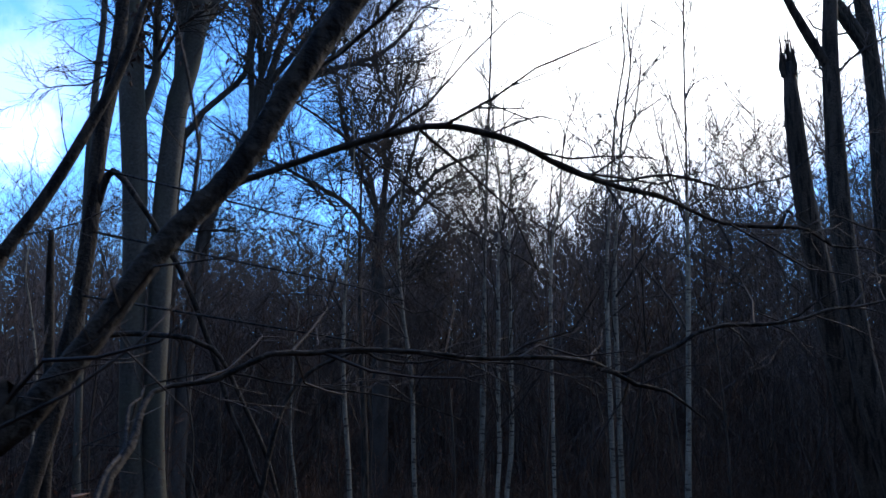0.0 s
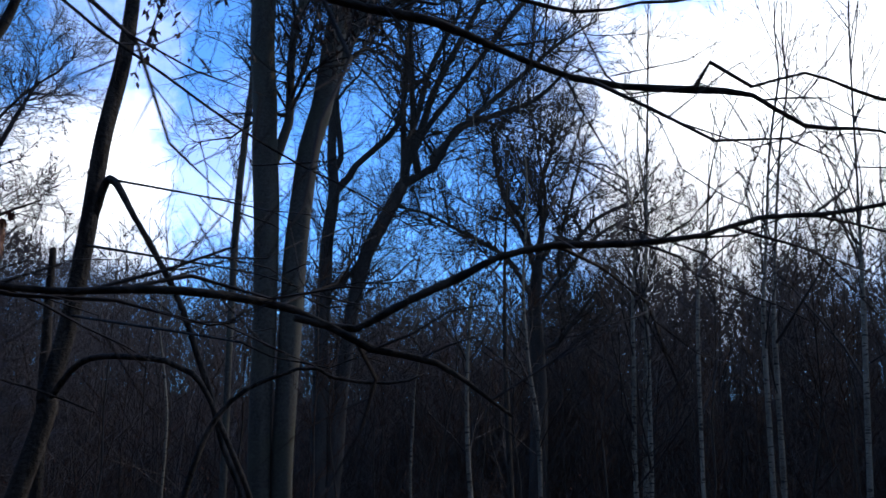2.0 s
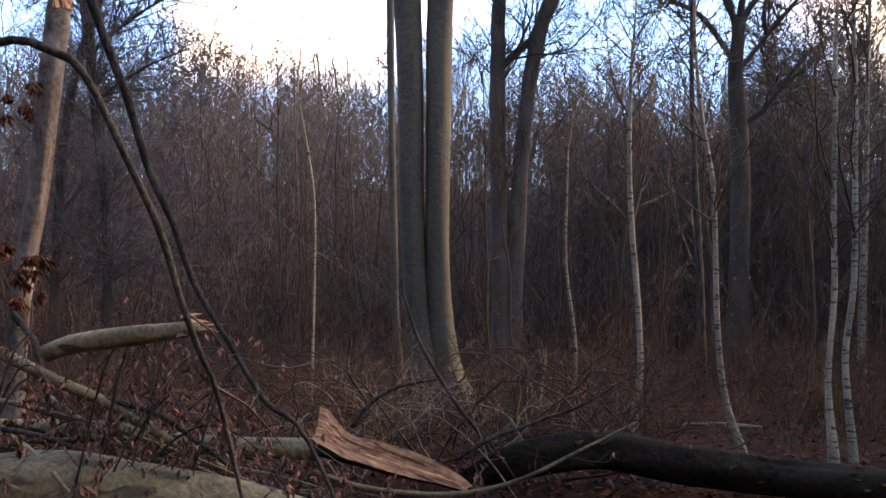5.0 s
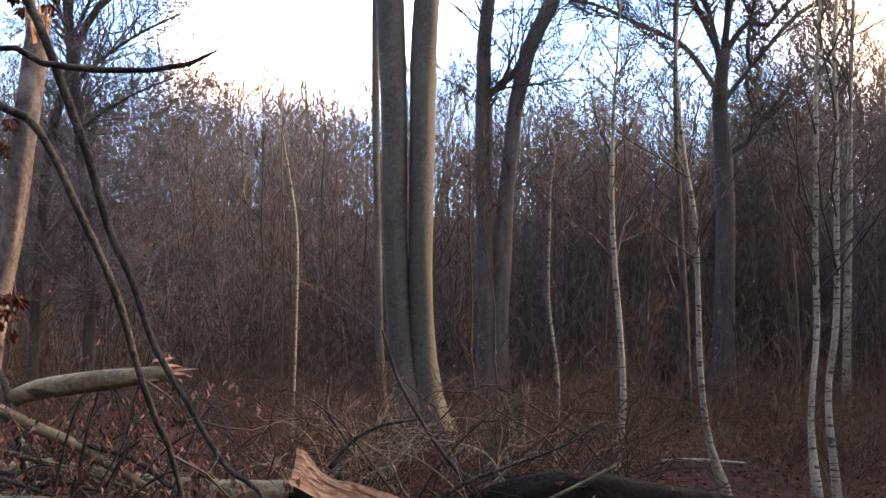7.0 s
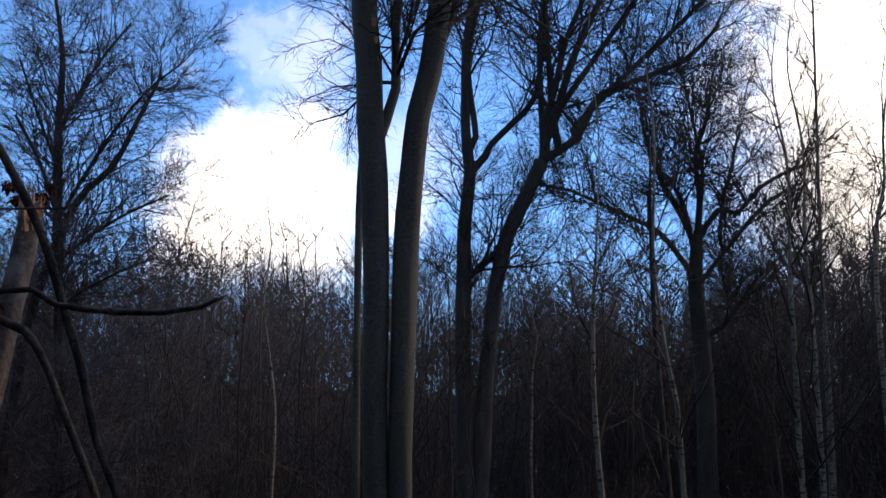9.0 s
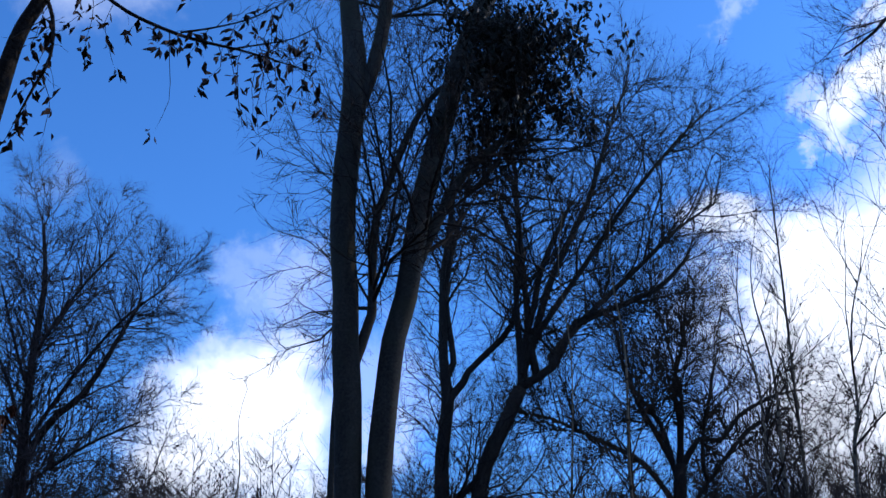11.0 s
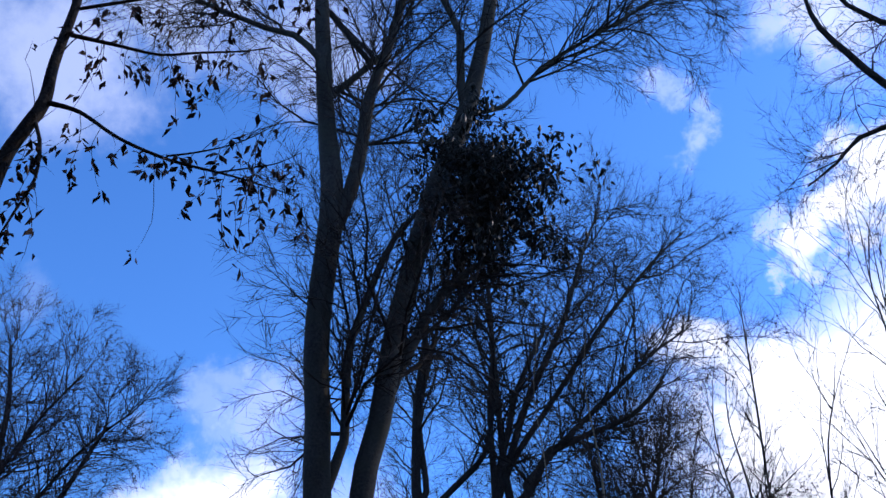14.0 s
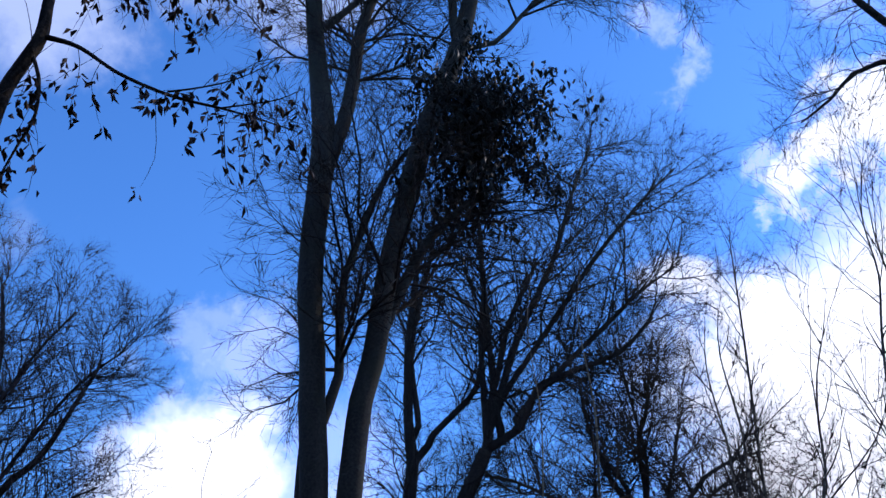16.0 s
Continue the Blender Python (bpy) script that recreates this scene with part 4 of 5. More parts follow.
def wedge(rng, count, near, far, west, east, clear=()):
    """Chance places ahead, between two distances and two bearings in degrees."""
    out = []
    while len(out) < count:
        d, a = near + (far - near) * rng.rand() ** 0.8, radians(west + (east - west) * rng.rand())
        x, y = d * math.sin(a), d * math.cos(a)
        if all((x - cx) ** 2 + (y - cy) ** 2 > r * r for cx, cy, r in clear):
            out.append((x, y))
    return out


rng = np.random.RandomState(5)
POLES = [pole_tree(100 + k, 9.3, 0.034, 3.8, 2.0, POLE, HAZED_TWIG, "bare_tree", "slim bare tree of the young wood behind", "tree", "trees of the far wood") for k in range(8)]
# The last 40, mostly out of view, are added to shade the right side.
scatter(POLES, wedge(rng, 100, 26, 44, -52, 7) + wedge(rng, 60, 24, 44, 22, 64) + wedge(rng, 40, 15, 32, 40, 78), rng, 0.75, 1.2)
SAPLINGS = [pole_tree(140 + k, 4.6, 0.016, 6.5, 0.8, POLE, TWIG_RED, "sapling", "thin bare brown sapling in the thicket", "sapling", "thicket saplings", 0.5, 0.1, 2, 0.0045) for k in range(10)]
scatter(SAPLINGS, wedge(rng, 150, 13, 27, -50, 60) + wedge(rng, 70, 18, 32, 5, 62), rng, 0.7, 1.35)


def undergrowth(name, label, count, near, far, west, east, height, seed, thin, mat, bend=0.5, tilt=0.5, clumps=0.0):
    """Countless thin dead stalks and bramble canes standing out of the litter."""
    rng = np.random.RandomState(seed)
    tubes = Tubes()
    for _ in range(count):
        d, a = near + (far - near) * rng.rand(), radians(west + (east - west) * rng.rand())
        x, y = d * math.sin(a), d * math.cos(a)
        if clumps and 0.5 + 1.1 * noise.noise((x * clumps, y * clumps, 1.9)) < rng.rand():
            continue
        h = height * (0.35 + 0.9 * rng.rand() ** 2) * (1 + 0.6 * noise.noise((x * 0.12, y * 0.12, 7.7)))
        q, e, pts = np.array([x, y, ground_z(x, y) - 0.03]), np.array([tilt * rng.randn(), tilt * rng.randn(), 1.0]), []
        for _ in range(5):
            pts.append(q)
            e = e / np.linalg.norm(e)
            q = q + e * h / 4
            e = e + bend * 0.5 * rng.randn(3) * (1, 1, 0.5)
        line = np.column_stack([pts, np.linspace(thin * 1.6, thin * 0.6, 5)])
        tubes.add(line[:, :3], line[:, 3], 3)
        sprout(tubes, rng, line, 1, h * 0.4, 5.0 / max(h, 0.4), 0.2, 0.1, 0.9, thin=thin * 0.6, tip_points=2)
    ob = part(name, tubes.mesh(name), mat)
    return tagged(ob, label, "undergrowth", kind="stuff")


def far_wood(name, label, count, near, far, west, east, low, high, seed, girth, boughs=18, twigs=5, wide=0.008, reach=0.2, bare=0.3, mat=None):
    """The wood further off: trunk behind trunk, each with rising boughs that end in a spray of fine twigs."""
    rng = np.random.RandomState(seed)
    d = np.sqrt(near ** 2 + (far ** 2 - near ** 2) * rng.rand(count))
    a = np.radians(west + (east - west) * rng.rand(count))
    x, y = d * np.sin(a), d * np.cos(a)
    stand = np.array([noise.noise((u * 0.06, v * 0.06, seed)) for u, v in zip(x, y)])
    h = low + (high - low) * np.clip(0.5 + 0.45 * stand + 0.34 * rng.randn(count), 0, 1.1)
    foot = np.column_stack([x, y, [ground_z(u, v) - 0.1 for u, v in zip(x, y)]])
    f = np.linspace(0, 1, 6)
    lean, bow = 0.07 * rng.randn(count, 1, 2) * h[:, None, None], 0.035 * rng.randn(count, 1, 2) * h[:, None, None]
    stem = np.zeros((count, 6, 3))
    stem[..., :2] = lean * f[None, :, None] + bow * np.sin(4.2 * f + 0.4)[None, :, None]
    stem[..., 2] = h[:, None] * f
    stem += foot[:, None]
    tubes = Tubes()
    tubes.add_many(stem, (girth * (0.5 + rng.rand(count)) * h / high)[:, None] * (1.02 - 0.92 * f), 4)
    who = np.repeat(np.arange(count), boughs)
    n = len(who)
    s = bare + (0.97 - bare) * rng.rand(n) ** 0.75
    k = np.minimum(4, (s * 5).astype(int))
    g = (s * 5 - k)[:, None]
    o = stem[who, k] * (1 - g) + stem[who, k + 1] * g
    b = rng.rand(n) * 6.28
    size = h[who] * reach * (1.3 - 0.85 * s) * (0.5 + 0.8 * rng.rand(n))
    way = np.column_stack([np.cos(b), np.sin(b), 0.45 + 0.9 * rng.rand(n)])
    way /= np.linalg.norm(way, axis=1, keepdims=True)
    mid = o + way * size[:, None] * 0.5 + 0.05 * size[:, None] * rng.randn(n, 3)
    end = mid + (way + (0, 0, 0.35)) * size[:, None] * 0.5 + 0.1 * size[:, None] * rng.randn(n, 3)
    tubes.add_many(np.stack([o, mid, end], 1), np.tile([1.25 * wide, 0.85 * wide, 0.4 * wide], (n, 1)), 3)
    who = np.repeat(np.arange(n), twigs)
    q = rng.rand(len(who), 1)
    start = np.where(q < 0.35, o[who] + (mid - o)[who] * (0.3 + 2 * q), mid[who] + (end - mid)[who] * (q - 0.35) / 0.65)
    w = rng.rand(len(who)) * 6.28
    tip = np.column_stack([np.cos(w), np.sin(w), 0.1 + 1.1 * rng.rand(len(who))]) * (size[who] * (0.22 + 0.3 * rng.rand(len(who))))[:, None]
    tubes.add_many(np.stack([start, start + tip + 0.5 * way[who] * size[who, None] * 0.3], 1), np.tile([0.62 * wide, 0.2 * wide], (len(who), 1)), 3)
    ob = part(name, tubes.mesh(name), mat or HAZED_TWIG)
    return tagged(ob, label, "wood", kind="stuff")


far_wood("far_wood", "grey-brown bare wood closing the distance", 1050, 38, 66, -58, 70, 7.5, 13.5, 51, 0.06, 17, 6, 0.0125)
far_wood("wooded_rise", "bare grey wood on the rise beyond", 850, 64, 94, -56, 66, 7, 12.5, 53, 0.07, 12, 5, 0.026, 0.24)
far_wood("rise_thicket", "low brushwood on the far rise", 760, 72, 100, -56, 66, 3.5, 8, 58, 0.03, 10, 4, 0.036, 0.3, 0.03)
far_wood("thick_wood", "dense dark young wood behind the birches", 400, 24, 40, 17, 62, 8.0, 12.4, 54, 0.04, 18, 8, 0.0125, 0.24, 0.1)
far_wood("low_wood", "low close-grown wood behind the oak", 230, 25, 40, 5, 20, 6.0, 9.8, 56, 0.035, 17, 8, 0.013, 0.25, 0.06)
far_wood("edge_wood", "dense brown twiggy young trees beside the snapped trunk", 60, 15, 24, 42, 62, 7.5, 11.5, 57, 0.045, 26, 9, 0.0065, 0.24, 0.12)
far_wood("young_wood", "close-grown grey-brown young wood across the clearing", 420, 28, 44, -50, 8, 6, 11.5, 55, 0.045, 16, 6, 0.0115, 0.22, 0.15)
far_wood("far_stand", "tall close stand of slim trees across the clearing", 70, 40, 58, -17, -8, 8, 12.0, 59, 0.06, 20, 7, 0.013, 0.24, 0.03)
# Never in view: added beside and behind the camera to hold off skylight and sun.
far_wood("wood_behind", "bare wood on the near side of the way", 650, 7, 34, 84, 300, 9, 16, 52, 0.18, 10, 3, 0.06, 0.25)

undergrowth("bramble_thicket", "brown tangle of dead stalks and bramble canes", 6500, 9.0, 20, -45, 45, 1.45, 61, 0.0035, TWIG_RED, 0.95, clumps=0.8)
undergrowth("bramble_bank", "dark tangled bramble under the birches", 3000, 10, 19, 5, 44, 2.0, 63, 0.004, TWIG_RED, 0.95, clumps=0.6)
undergrowth("far_thicket", "dense brown brushwood between the far trunks", 8000, 20, 62, -55, 66, 8.0, 62, 0.0095, HAZED_TWIG, 0.9)

def thicket_leaves():
    rng = np.random.RandomState(64)
    spots = []
    for x, y in wedge(rng, 1500, 8.8, 15, -32, 26):
        spots.append(np.array([x, y, ground_z(x, y) + 0.1 + 1.9 * rng.rand() ** 1.7]))
    ob = part("thicket_leaves", dead_leaves("thicket_leaves", spots, rng, 0.04), WITHERED)
    tagged(ob, "withered pale-brown leaves held on the thicket twigs", "leaves", kind="stuff")


thicket_leaves()

# ---- fallen wood ----
def log(name, label, rows, mat, seed, sides=24, lumps=0.07, step=0.08, category="log"):
    line = smooth_line(rows, step)
    ob = part(name, rough_tube(name, line, sides, lumps, seed), mat)
    return tagged(ob, label, category)


log("fallen_log", "pale fallen beech trunk with flaking bark on the litter", [(-4.2, 4.7, 0.2, 0.2)] + G["nearlog"][1:], LOG, 70)
log("black_log", "long rotten black log lying on the forest floor", [(-0.2, 7.3, -0.1, 0.08), (0.3, 7.07, 0.16, 0.12)] + G["blacklog"][2:], LOG_BLACK, 71, 28, 0.13, 0.06)
log("grey_log", "grey snapped trunk lying behind the pale log", [(-3.6, 6.3, 0.5, 0.05)] + G["graylog"], LOG, 72, 18)
log("broken_bough", "barkless broken bough held up in the brushwood", G["upperlog"], LOG, 73, 16)


def splinter():
    """The torn end of the snapped trunk: a long wedge of pale fibrous wood with dark bark beneath."""
    x0, y0 = G["splinter"][0][:2]
    size = G["splinter"][-1][0] - x0
    prof = np.array([(0, 0.69, 0.46), (0.04, 0.68, 0.455), (0.1, 0.61, 0.44), (0.17, 0.53, 0.42), (0.24, 0.49, 0.4), (0.42, 0.45, 0.345), (0.6, 0.4, 0.3), (0.8, 0.33, 0.255), (0.93, 0.27, 0.215), (1.0, 0.21, 0.185)])
    rng = np.random.RandomState(3)
    fibre = rng.randn(25) * 0.017
    wood, shell = bmesh.new(), bmesh.new()
    rings, hulls = [], []
    for k in range(64):
        s = k / 63
        top, low = np.interp(s, prof[:, 0], prof[:, 1]) - 0.06, np.interp(s, prof[:, 0], prof[:, 2]) - 0.06
        d = 0.14 * (1 - 0.8 * s)
        x = x0 + size * s
        fibre += 0.0016 * rng.randn(25)
        face = []
        for a in range(25):
            b = a / 24
            sag = -0.05 * math.sin(math.pi * b) * (1 - 0.5 * s)
            face.append((x + 0.012 * fibre[a] / 0.004 * max(0.0, s - 0.8), y0 + d - 2 * d * b, top + (low + 0.3 * (top - low) * (1 - s) - top) * b ** 1.2 + sag + fibre[a] * min(1, 4 * (1 - s)) + 0.0006 * rng.randn()))
        under = [(x, y0 - d * math.cos(c), low - 0.055 * math.sin(c) * (1 - 0.5 * s)) for c in np.linspace(0.25, math.pi - 0.25, 7)]
        rings.append([wood.verts.new(p) for p in face])
        hulls.append([shell.verts.new(p) for p in (face[-1], *under, face[0])])
    for bm, rows in ((wood, rings), (shell, hulls)):
        for p, q in zip(rows, rows[1:]):
            for a in range(len(p) - 1):
                bm.faces.new((p[a], p[a + 1], q[a + 1], q[a]))
        if bm is shell:
            bm.faces.new(rows[0][::-1])
            bm.faces.new(rows[-1])
        bmesh.ops.recalc_face_normals(bm, faces=bm.faces)
    ob = thing("torn_wood", (x0, y0, 0.3), "freshly torn orange-brown splintered end of the snapped trunk", "broken wood")
    part("torn_face", wood, SPLIT, ob)
    part("bark_underside", shell, LOG_BLACK, ob, "dark bark under the torn wood")


splinter()


# ---- near stems, boughs and brushwood ----
def stem(name, label, rows, bark, seed, category="branch", levels=2, length=0.5, per_metre=3.0, start=0.15, thin=0.0016, sides=10, lumps=0.04, step=0.04, up=0.1, wiggle=0.16, extra=(), leaves=0, leaf_size=0.055, droop=0.0, leaf=None):
    rng = np.random.RandomState(seed)
    ob = thing(name, rows[0][:3], label, category)
    for k, some in enumerate([rows, *extra]):
        line = smooth_line(some, step)
        wood = part("stem" if k == 0 else "branch", rough_tube("stem", line, sides, lumps, seed + k), bark, ob)
        twigs, tips = Tubes(), []
        if per_metre:
            sprout(twigs, rng, line, levels, length, per_metre, start, up, 0.8, wiggle, thin=thin, tips=tips, droop=droop)
        if twigs.kinds:
            part("twig_growth", twigs.mesh("twig_growth"), TWIG, wood)
        if leaves and tips:
            pick = [np.array(tips[i][0]) + 0.01 * rng.randn(3) for i in rng.randint(0, len(tips), leaves)]
            part("foliage", dead_leaves("foliage", pick, rng, leaf_size), leaf or LEAF_DARK, wood, "withered brown hanging leaves")
    return ob


def torn_top(owner, row, mat, label, tall=1.0):
    """Ragged shards of pale wood at the head of the broken tree."""
    rng = np.random.RandomState(12)
    x, y, z, r = row
    tubes = Tubes()
    for k in range(26):
        a, d = rng.rand() * 6.28, r * 1.1 * math.sqrt(rng.rand())
        b = np.array([x + d * math.cos(a), y + d * math.sin(a), z - 0.15])
        h = 0.2 + 0.32 * tall * rng.rand() * (1 - d / (1.4 * r))
        tip = b + np.array([0.03 * rng.randn(), 0.03 * rng.randn(), h])
        tubes.add(np.array([b, (b + tip) / 2 + 0.01 * rng.randn(3), tip]), np.array([0.022, 0.016, 0.003]), 4)
    part("torn_top", tubes.mesh("torn_top", False), mat, bpy.data.objects[owner], label)


def brush_tangle():
    """Low arching canes and twigs round the foot of the twin beech."""
    rng = np.random.RandomState(77)
    tubes = Tubes()
    for _ in range(170):
        x, y = -2.2 + 3.8 * rng.rand(), 6.75 + 3.8 * rng.rand()
        a, size = rng.rand() * 6.28, 0.7 + 1.3 * rng.rand()
        top = 0.25 + 0.75 * rng.rand()
        f = np.linspace(0, 1, 7)
        pts = np.column_stack([x + math.cos(a) * size * f, y + math.sin(a) * size * f * 0.6, ground_z(x, y) + top * np.sin(f * (1.6 + 1.2 * rng.rand())) ** 1.0])
        pts += 0.03 * rng.randn(7, 3)
        line = np.column_stack([pts, np.linspace(0.009, 0.003, 7) * (0.5 + 0.8 * rng.rand())])
        tubes.add(line[:, :3], line[:, 3], 5)
        sprout(tubes, rng, line, 2, 0.45, 5.0, 0.1, 0.15, 0.8, thin=0.0018)
    ob = part("brush_tangle", tubes.mesh("brush_tangle"), TWIG_RED)
    tagged(ob, "low tangle of arching canes and dead twigs", "undergrowth", kind="stuff")


brush_tangle()


def dry_brush():
    """Pale dead twigs lying and arching over the logs and round the beech's foot."""
    rng = np.random.RandomState(78)
    for k in range(34):
        x, y = -1.6 + 2.6 * rng.rand(), 6.7 + 2.9 * rng.rand()
        a, size, top = rng.rand() * 6.28, 0.6 + 0.9 * rng.rand(), 0.2 + 0.6 * rng.rand()
        bow, r = 1.5 + 1.3 * rng.rand(), 0.006 + 0.006 * rng.rand()
        rows = [(x + math.cos(a) * size * f + 0.04 * rng.randn(), y + 0.5 * math.sin(a) * size * f, ground_z(x, y) + 0.02 + top * math.sin(bow * f), r * (1 - 0.75 * f)) for f in (0, 0.2, 0.4, 0.6, 0.8, 1.0)]
        line = smooth_line(rows, 0.06)
        ob = thing("dead_branch", rows[0][:3], "pale dead branch arching in the brushwood", "branch", "pale dead branches")
        wood = part("stem", rough_tube("stem", line, 7, 0.06, 500 + k), DRY_TWIG, ob)
        twigs = Tubes()
        sprout(twigs, rng, line, 2, 0.5, 6.0, 0.1, 0.25, 0.8, 0.25, thin=0.0017)
        if twigs.kinds:
            part("twig_growth", twigs.mesh("twig_growth"), DRY_TWIG, wood)


dry_brush()


def leafy_twigs():
    """Side twigs of the slim beech, with hanging strings of curled withered leaves."""
    rng = np.random.RandomState(44)
    parent = bpy.data.objects["leafy_sapling"]
    for k, name in enumerate(("twig1", "twig2", "twig3", "twig4", "twig5", "twig6")):
        line = smooth_line([(x, y, z, 0.75 * r) for x, y, z, r in G[name]], 0.03)
        branch = part("branch", rough_tube("branch", line, 8, 0.04, 300 + k), BARK, parent)
        tubes, tips = Tubes(), []
        sprout(tubes, rng, line, 1, 0.12, 14.0, 0.1, 0.0, 0.8, 0.3, thin=0.001, tips=tips, tip_points=4)
        sprout(tubes, rng, line, 2, 0.26, 5.0, 0.15, 0.1, 0.7, 0.25, thin=0.001, tips=tips, tip_points=4)
        spots = [np.array(tips[i][0]) for i in rng.permutation(len(tips))[:int(0.3 * len(tips))]]
        for s in np.linspace(0.12, 0.97, (11, 14, 8, 18, 8, 7)[k]) + 0.03 * rng.randn((11, 14, 8, 18, 8, 7)[k]):
            q = line[int(np.clip(s, 0, 0.999) * len(line)), :3].copy()
            drop, e, pts = 0.1 + 0.34 * rng.rand(), np.array([0.35 * rng.randn(), 0.25 * rng.randn(), -1.0]), [q]
            for _ in range(6):
                e = e + 0.22 * rng.randn(3) - (0, 0, 0.15)
                q = q + e / np.linalg.norm(e) * drop / 6
                pts.append(q)
                if rng.rand() < 0.75:
                    spots += [q + (0.01, 0.01, 0.004) * rng.randn(3) for _ in range(1 + rng.randint(4))]
            tubes.add(np.array(pts), np.linspace(0.0016, 0.0008, 7), 4)
        part("twig_growth", tubes.mesh("twig_growth"), TWIG, branch)
        part("foliage", dead_leaves("foliage", spots, rng, 0.045), LEAF_DARK, branch, "withered brown hanging leaves")


def knotty(rows, seed, girth=0.66, jitter=0.006):
    """The line with small kinks, as a bough has at its buds."""
    rng = np.random.RandomState(seed)
    line = smooth_line(rows, 0.07)
    line[1:, :3] += jitter * rng.randn(len(line) - 1, 3)
    line[:, 3] *= girth * (1 + 0.12 * rng.randn(len(line)))
    return [tuple(row) for row in line]


stem("leaning_stem", "dark leaning young beech with long boughs across the way", [(-2.5, -0.71, -0.1, 0.035)] + [(x, y, z, 0.62 * r) for x, y, z, r in G["lean"][::-1]] + [(-1.0, -0.7, 2.6, 0.024), (-0.85, -0.7, 3.0, 0.012)], BARK, 80, "young tree",
     per_metre=10.0, length=0.4, thin=0.001, start=0.3, wiggle=0.34, step=0.03,
     extra=[knotty(rows, 400 + k) for k, rows in enumerate((G["arch"], G["arch2"], G["arch3"], [(-1.72, -0.7, 1.48, 0.009), (-1.6, -0.45, 1.66, 0.008)] + G["low"], [(-0.81, -0.36, 1.778, 0.006)] + [(x, y, z, 0.6 * r) for x, y, z, r in G["low2"]], [(-1.66, -0.7, 1.56, 0.005)] + [(x, y, z, 0.55 * r) for x, y, z, r in G["low3"]], [(-1.05, -0.7, 2.5, 0.008)] + [(x, y, z, 0.6 * r) for x, y, z, r in G["sweep"]]))])
stem("leafy_sapling", "slim young beech holding withered leaves", [(-2.15, 2.8, -0.1, 0.05)] + G["stub"], BARK, 83, "young tree", levels=2, length=0.45, per_metre=2.0, start=0.5,
     extra=[[(-1.56, 2.8, 2.72, 0.018), (-1.5, 2.72, 2.88, 0.018)] + G["stemB"] + [(-0.32, 2.56, 0.62, 0.006), (-0.1, 2.52, 0.0, 0.004)], [(-1.66, 2.8, 1.95, 0.015), (-1.5, 2.62, 2.1, 0.013)] + G["stemA"] + [(-0.56, 2.3, 0.7, 0.005), (-0.42, 2.28, 0.0, 0.004)], *[[(sx, 2.78, sz, 0.006)] + [(x, y, z, 0.7 * r) for x, y, z, r in G[a]] for sx, sz, a in ((-1.53, 2.9, "air1"), (-1.57, 2.6, "air2"), (-1.6, 2.3, "air3"))]])
leafy_twigs()
stem("curved_sapling", "curved bare sapling beside the way", [(-2.9, 1.2, -0.1, 0.04)] + G["leftstem"], BARK, 85, "young tree", per_metre=1.6)
stem("dead_snag", "short dead snag standing in the brushwood", root(G["snag"]), BARK, 86, "snag", per_metre=0)
stem("bare_bough", "thin bare bough reaching over the logs", [(-1.12, 1.46, -0.1, 0.014), (-1.08, 1.45, 1.0, 0.011), (-0.97, 1.43, 1.75, 0.008)] + G["nearL2"], BARK, 89, per_metre=5.0, length=0.12, thin=0.0009, start=0.6)
stem("broken_tree", "tall broken trunk with torn reddish bark", root([(x, y, z, 0.85 * r) for x, y, z, r in G["broken"]]), PINK_BARK, 90, "tree", levels=2, length=0.6, per_metre=4.0, sides=18, lumps=0.16, start=0.2, leaves=520, leaf_size=0.075, leaf=LEAF)
torn_top("broken_tree", G["broken"][-1], SPLIT, "ragged orange-brown torn wood")
tree("snapped_tree", "dark snapped trunk with a jagged broken top", "tree", [root([(x, y, z, 0.78 * r) for x, y, z, r in G["brkA"][:-1]])], [], BARK, 91, per_metre=0, flare=0.3)
torn_top("snapped_tree", G["brkA"][-2], BARK, "jagged dark splinters", 2.0)
tree("forked_tree", "dark forked trunk beside the snapped tree", "tree", [root([(x, y, z, 0.78 * r) for x, y, z, r in G["brkB"]])], [[(x, y, z, 0.78 * r) for x, y, z, r in G["brkC"]]], BARK, 92, length=1.6, per_metre=1.4, trunk_start=0.6, flare=0.3, thin=0.004)


def brushwood():
    rng = np.random.RandomState(8)
    for k in range(38):
        x, y = -3.4 + 2.4 * rng.rand(), 5.3 + 0.7 * rng.rand()
        a = radians(-25 + 25 * rng.randn())
        size, r = 0.9 + 1.4 * rng.rand(), 0.008 + 0.02 * rng.rand()
        z = 0.15 + 0.5 * rng.rand() * max(0, (-1.6 - x))
        d = Vector((math.cos(a), 0.3 * rng.randn(), -0.28 + 0.12 * rng.randn())).normalized()
        rows = [(x + d.x * s * size, y + d.y * s * size, max(0.05, z + d.z * s * size + 0.1 * math.sin(3 * s)), r * (1 - 0.7 * s)) for s in (-0.3, 0, 0.35, 0.7, 1.0)]
        stem("dead_branch", "dead branch in the heap of brushwood", rows, LOG if k % 3 == 0 else BARK, 200 + k, per_metre=4.5, length=0.45, thin=0.0018, leaves=55, leaf_size=0.06, leaf=WITHERED)


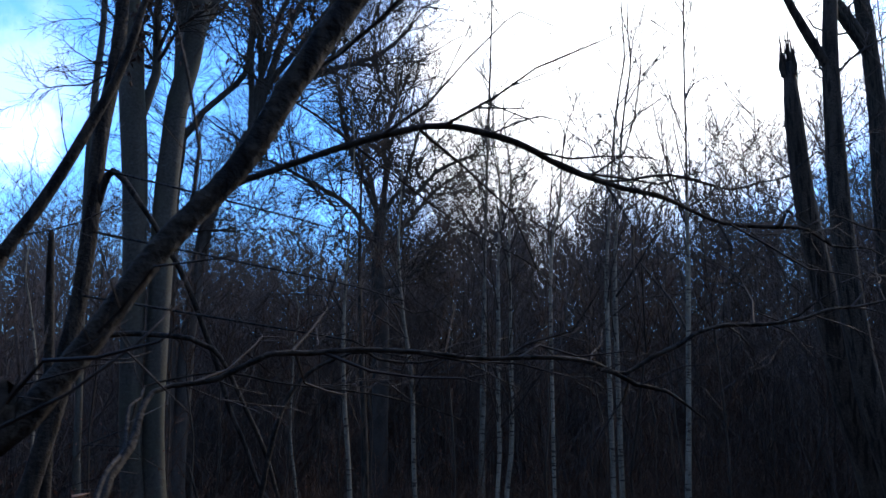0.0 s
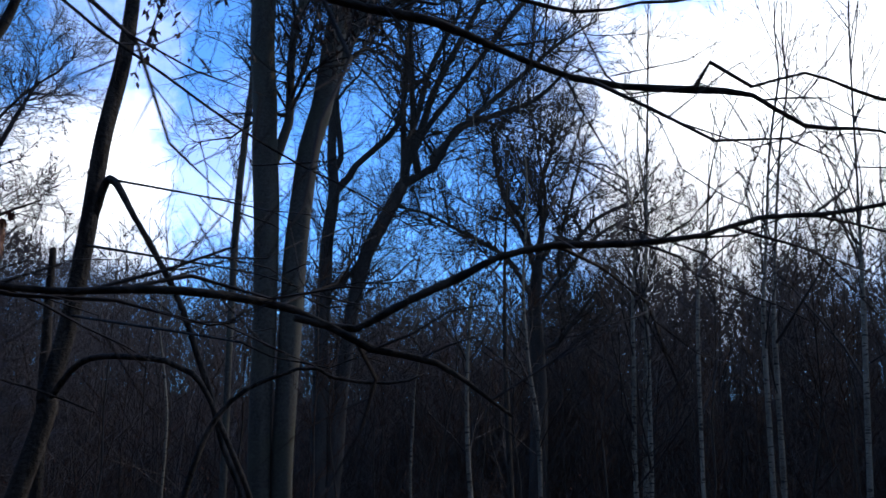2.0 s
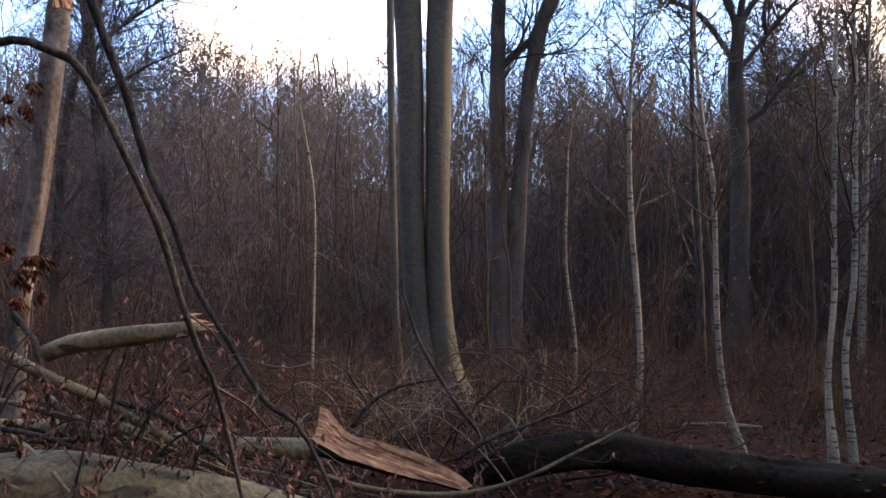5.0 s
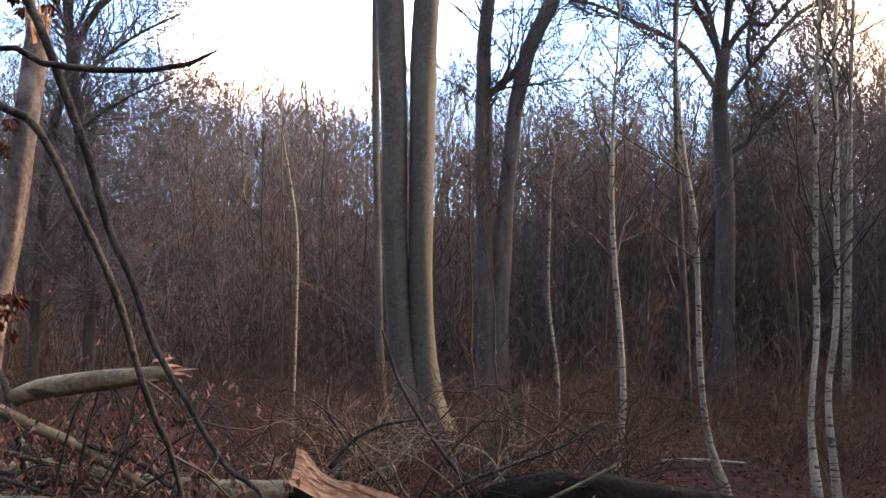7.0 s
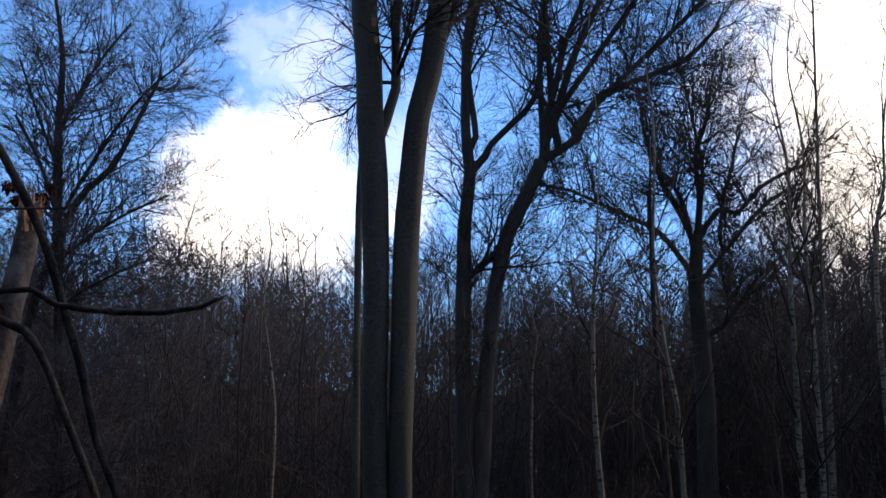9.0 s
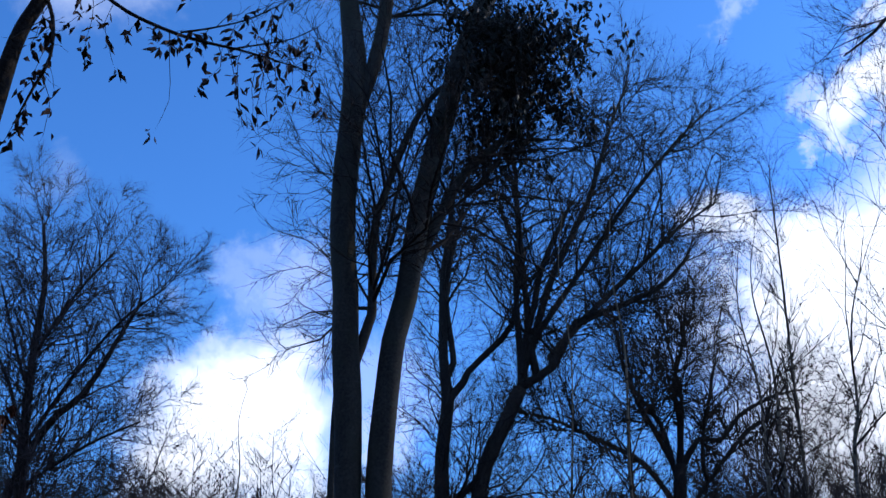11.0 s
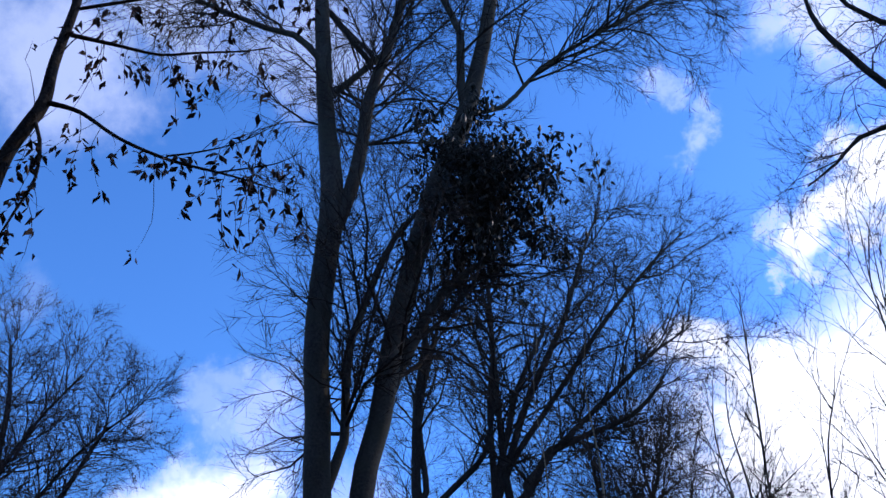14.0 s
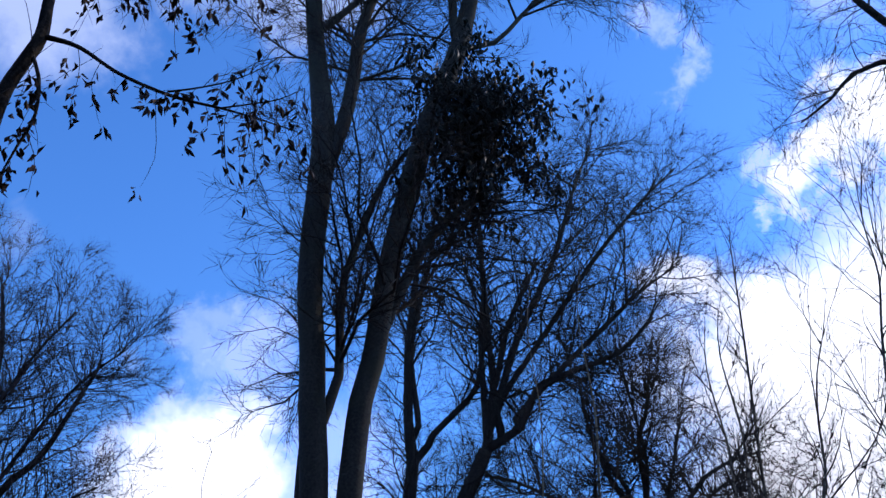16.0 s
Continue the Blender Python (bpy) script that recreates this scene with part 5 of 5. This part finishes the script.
def leafy_canes():
    """Thin leaf-hung canes rising out of the heap."""
    rng = np.random.RandomState(18)
    for k in range(24):
        x, y, top = -3.5 + 1.9 * rng.rand(), 4.9 + 0.9 * rng.rand(), 0.5 + 0.8 * rng.rand()
        run, r = 0.3 + 0.9 * rng.rand(), 0.006 + 0.006 * rng.rand()
        rows = [(x + run * f, y + 0.1 * math.sin(5 * f + k), top * math.sin(2.4 * f) - 0.03, r * (1 - 0.75 * f)) for f in (0, 0.2, 0.45, 0.7, 1.0)]
        stem("dead_branch", "thin cane hung with withered leaves in the brushwood", rows, BARK, 260 + k, per_metre=7.0, length=0.35, thin=0.0016, leaves=40, leaf_size=0.06, leaf=WITHERED)


def torn_end(owner, tip, way, mat, label):
    """Ragged shards at the broken end of a bough."""
    rng = np.random.RandomState(15)
    x, y, z, r = tip
    d = Vector(way).normalized()
    for k in range(14):
        tubes = Tubes()
        o = np.array([x, y, z]) + 0.7 * r * rng.randn(3) - 0.06 * np.array(d)
        e = np.array(d) * (0.07 + 0.1 * rng.rand()) + 0.012 * rng.randn(3)
        tubes.add(np.array([o, o + e * 0.5, o + e]), np.array([0.018, 0.013, 0.002]), 4)
        part("splinter", tubes.mesh("splinter", False), mat, bpy.data.objects[owner], label)


brushwood()
leafy_canes()
torn_end("broken_bough", G["upperlog"][-1], [p - q for p, q in zip(G["upperlog"][-1][:3], G["upperlog"][-2][:3])], SPLIT, "pale torn splinters")
for k, name in enumerate(("fallA", "fallB", "fallC", "fallD", "fallE", "fallF", "fallG", "fallH", "fallI")):
    stem("fallen_branch", "thin fallen branch among the brushwood", G[name], LOG if k in (0, 5, 7) else BARK, 240 + k, per_metre=4.0, length=0.4, thin=0.0016, leaves=20 if k > 4 else 4, leaf_size=0.06, leaf=WITHERED)
tree("mossy_stump", "dark mossy stump with a split leaning head and spreading roots", "stump", [root([(0.5, 9.6, 0.0, 0.2), (0.52, 9.6, 0.2, 0.13), (0.56, 9.6, 0.45, 0.1), (0.62, 9.6, 0.68, 0.085), (0.64, 9.6, 0.82, 0.05)], -0.2), root([(0.38, 9.55, 0.0, 0.12), (0.36, 9.55, 0.25, 0.075), (0.4, 9.55, 0.5, 0.055), (0.38, 9.55, 0.72, 0.02)], -0.2)],
     [[(0.45, 9.5, 0.1, 0.06), (0.3, 9.3, 0.03, 0.045), (0.1, 9.2, -0.05, 0.02)], [(0.55, 9.5, 0.1, 0.06), (0.75, 9.35, 0.03, 0.045), (0.95, 9.3, -0.06, 0.02)]], MOSSY, 95, per_metre=0, flare=0.2, lumps=0.2, step=0.05, sides=22)
torn_top("mossy_stump", (0.63, 9.6, 0.8, 0.07), BARK, "ragged rotten wood", 0.6)
tree("dark_stem", "dark rough-barked trunk standing in the thicket", "tree", [[(3.34, 14, -0.3, 0.08), (3.32, 14, 1.4, 0.055), (3.24, 14, 3.2, 0.045), (3.2, 14, 5.0, 0.03), (3.25, 14, 7.0, 0.012)]], [], BARK, 96, length=1.6, per_metre=3.5, trunk_start=0.25, thin=0.004, levels=2, up=0.1)
log("fallen_birch_pole", "thin white birch pole lying on the litter", [(2.05, 9.75, 0.05, 0.02), (2.3, 9.72, 0.07, 0.02), (2.6, 9.7, 0.065, 0.018), (2.88, 9.66, 0.05, 0.014)], BIRCH, 97, 10, 0.05, 0.05, "branch")


def litter():
    rng = np.random.RandomState(21)
    spots = []
    for _ in range(16000):
        d, a = 4.6 + 10 * rng.rand() ** 1.4, radians(-40 + 75 * rng.rand())
        x, y = d * math.sin(a), d * math.cos(a)
        spots.append(np.array([x, y, ground_z(x, y) + 0.012 + 0.02 * rng.rand()]))
    for x, y, z, r in smooth_line(G["blacklog"][1:], 0.012):
        b = 0.9 * rng.randn()
        if rng.rand() < 0.2:
            spots.append(np.array([x, y + r * math.sin(b), z + r * math.cos(b) + 0.008]))
    ob = part("leaf_litter", dead_leaves("leaf_litter", spots, rng, 0.075, False), LEAF)
    tagged(ob, "loose brown fallen leaves covering the floor", "leaves", kind="stuff")


litter()


# ---- the dark leafy clump in the twin beech ----
def ivy_clump():
    rng = np.random.RandomState(33)
    ob = thing("ivy_clump", G["twinR"][11][:3], "dark bushy ivy clump high on the beech stem", "ivy")
    tubes, tips = Tubes(), []
    base = np.array(G["twinR"][11][:3]) + (0.66, -0.1, -0.38)
    for k in range(60):
        d = np.array([0.25 + 0.7 * rng.randn(), 0.6 * rng.randn(), 0.95 * rng.randn()])
        d /= np.linalg.norm(d)
        size = (0.65 + 0.95 * rng.rand()) * (1.0 + 0.25 * abs(d[2]))
        rows = np.column_stack([[base + d * s * size + (0, 0, -0.12 * s * s) + 0.06 * rng.randn(3) * s for s in (0, 0.33, 0.66, 1)], np.linspace(0.014, 0.004, 4)])
        tubes.add(rows[:, :3], rows[:, 3], 4)
        sprout(tubes, rng, rows, 2, 0.38, 7.0, 0.1, 0.0, 0.9, thin=0.003, tips=tips, droop=0.06)
    part("ivy_growth", tubes.mesh("ivy_growth"), TWIG, ob)
    spots = [np.array(tips[i][0]) + 0.08 * rng.randn(3) for i in rng.randint(0, len(tips), 5600)]
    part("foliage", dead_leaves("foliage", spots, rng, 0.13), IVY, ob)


ivy_clump()
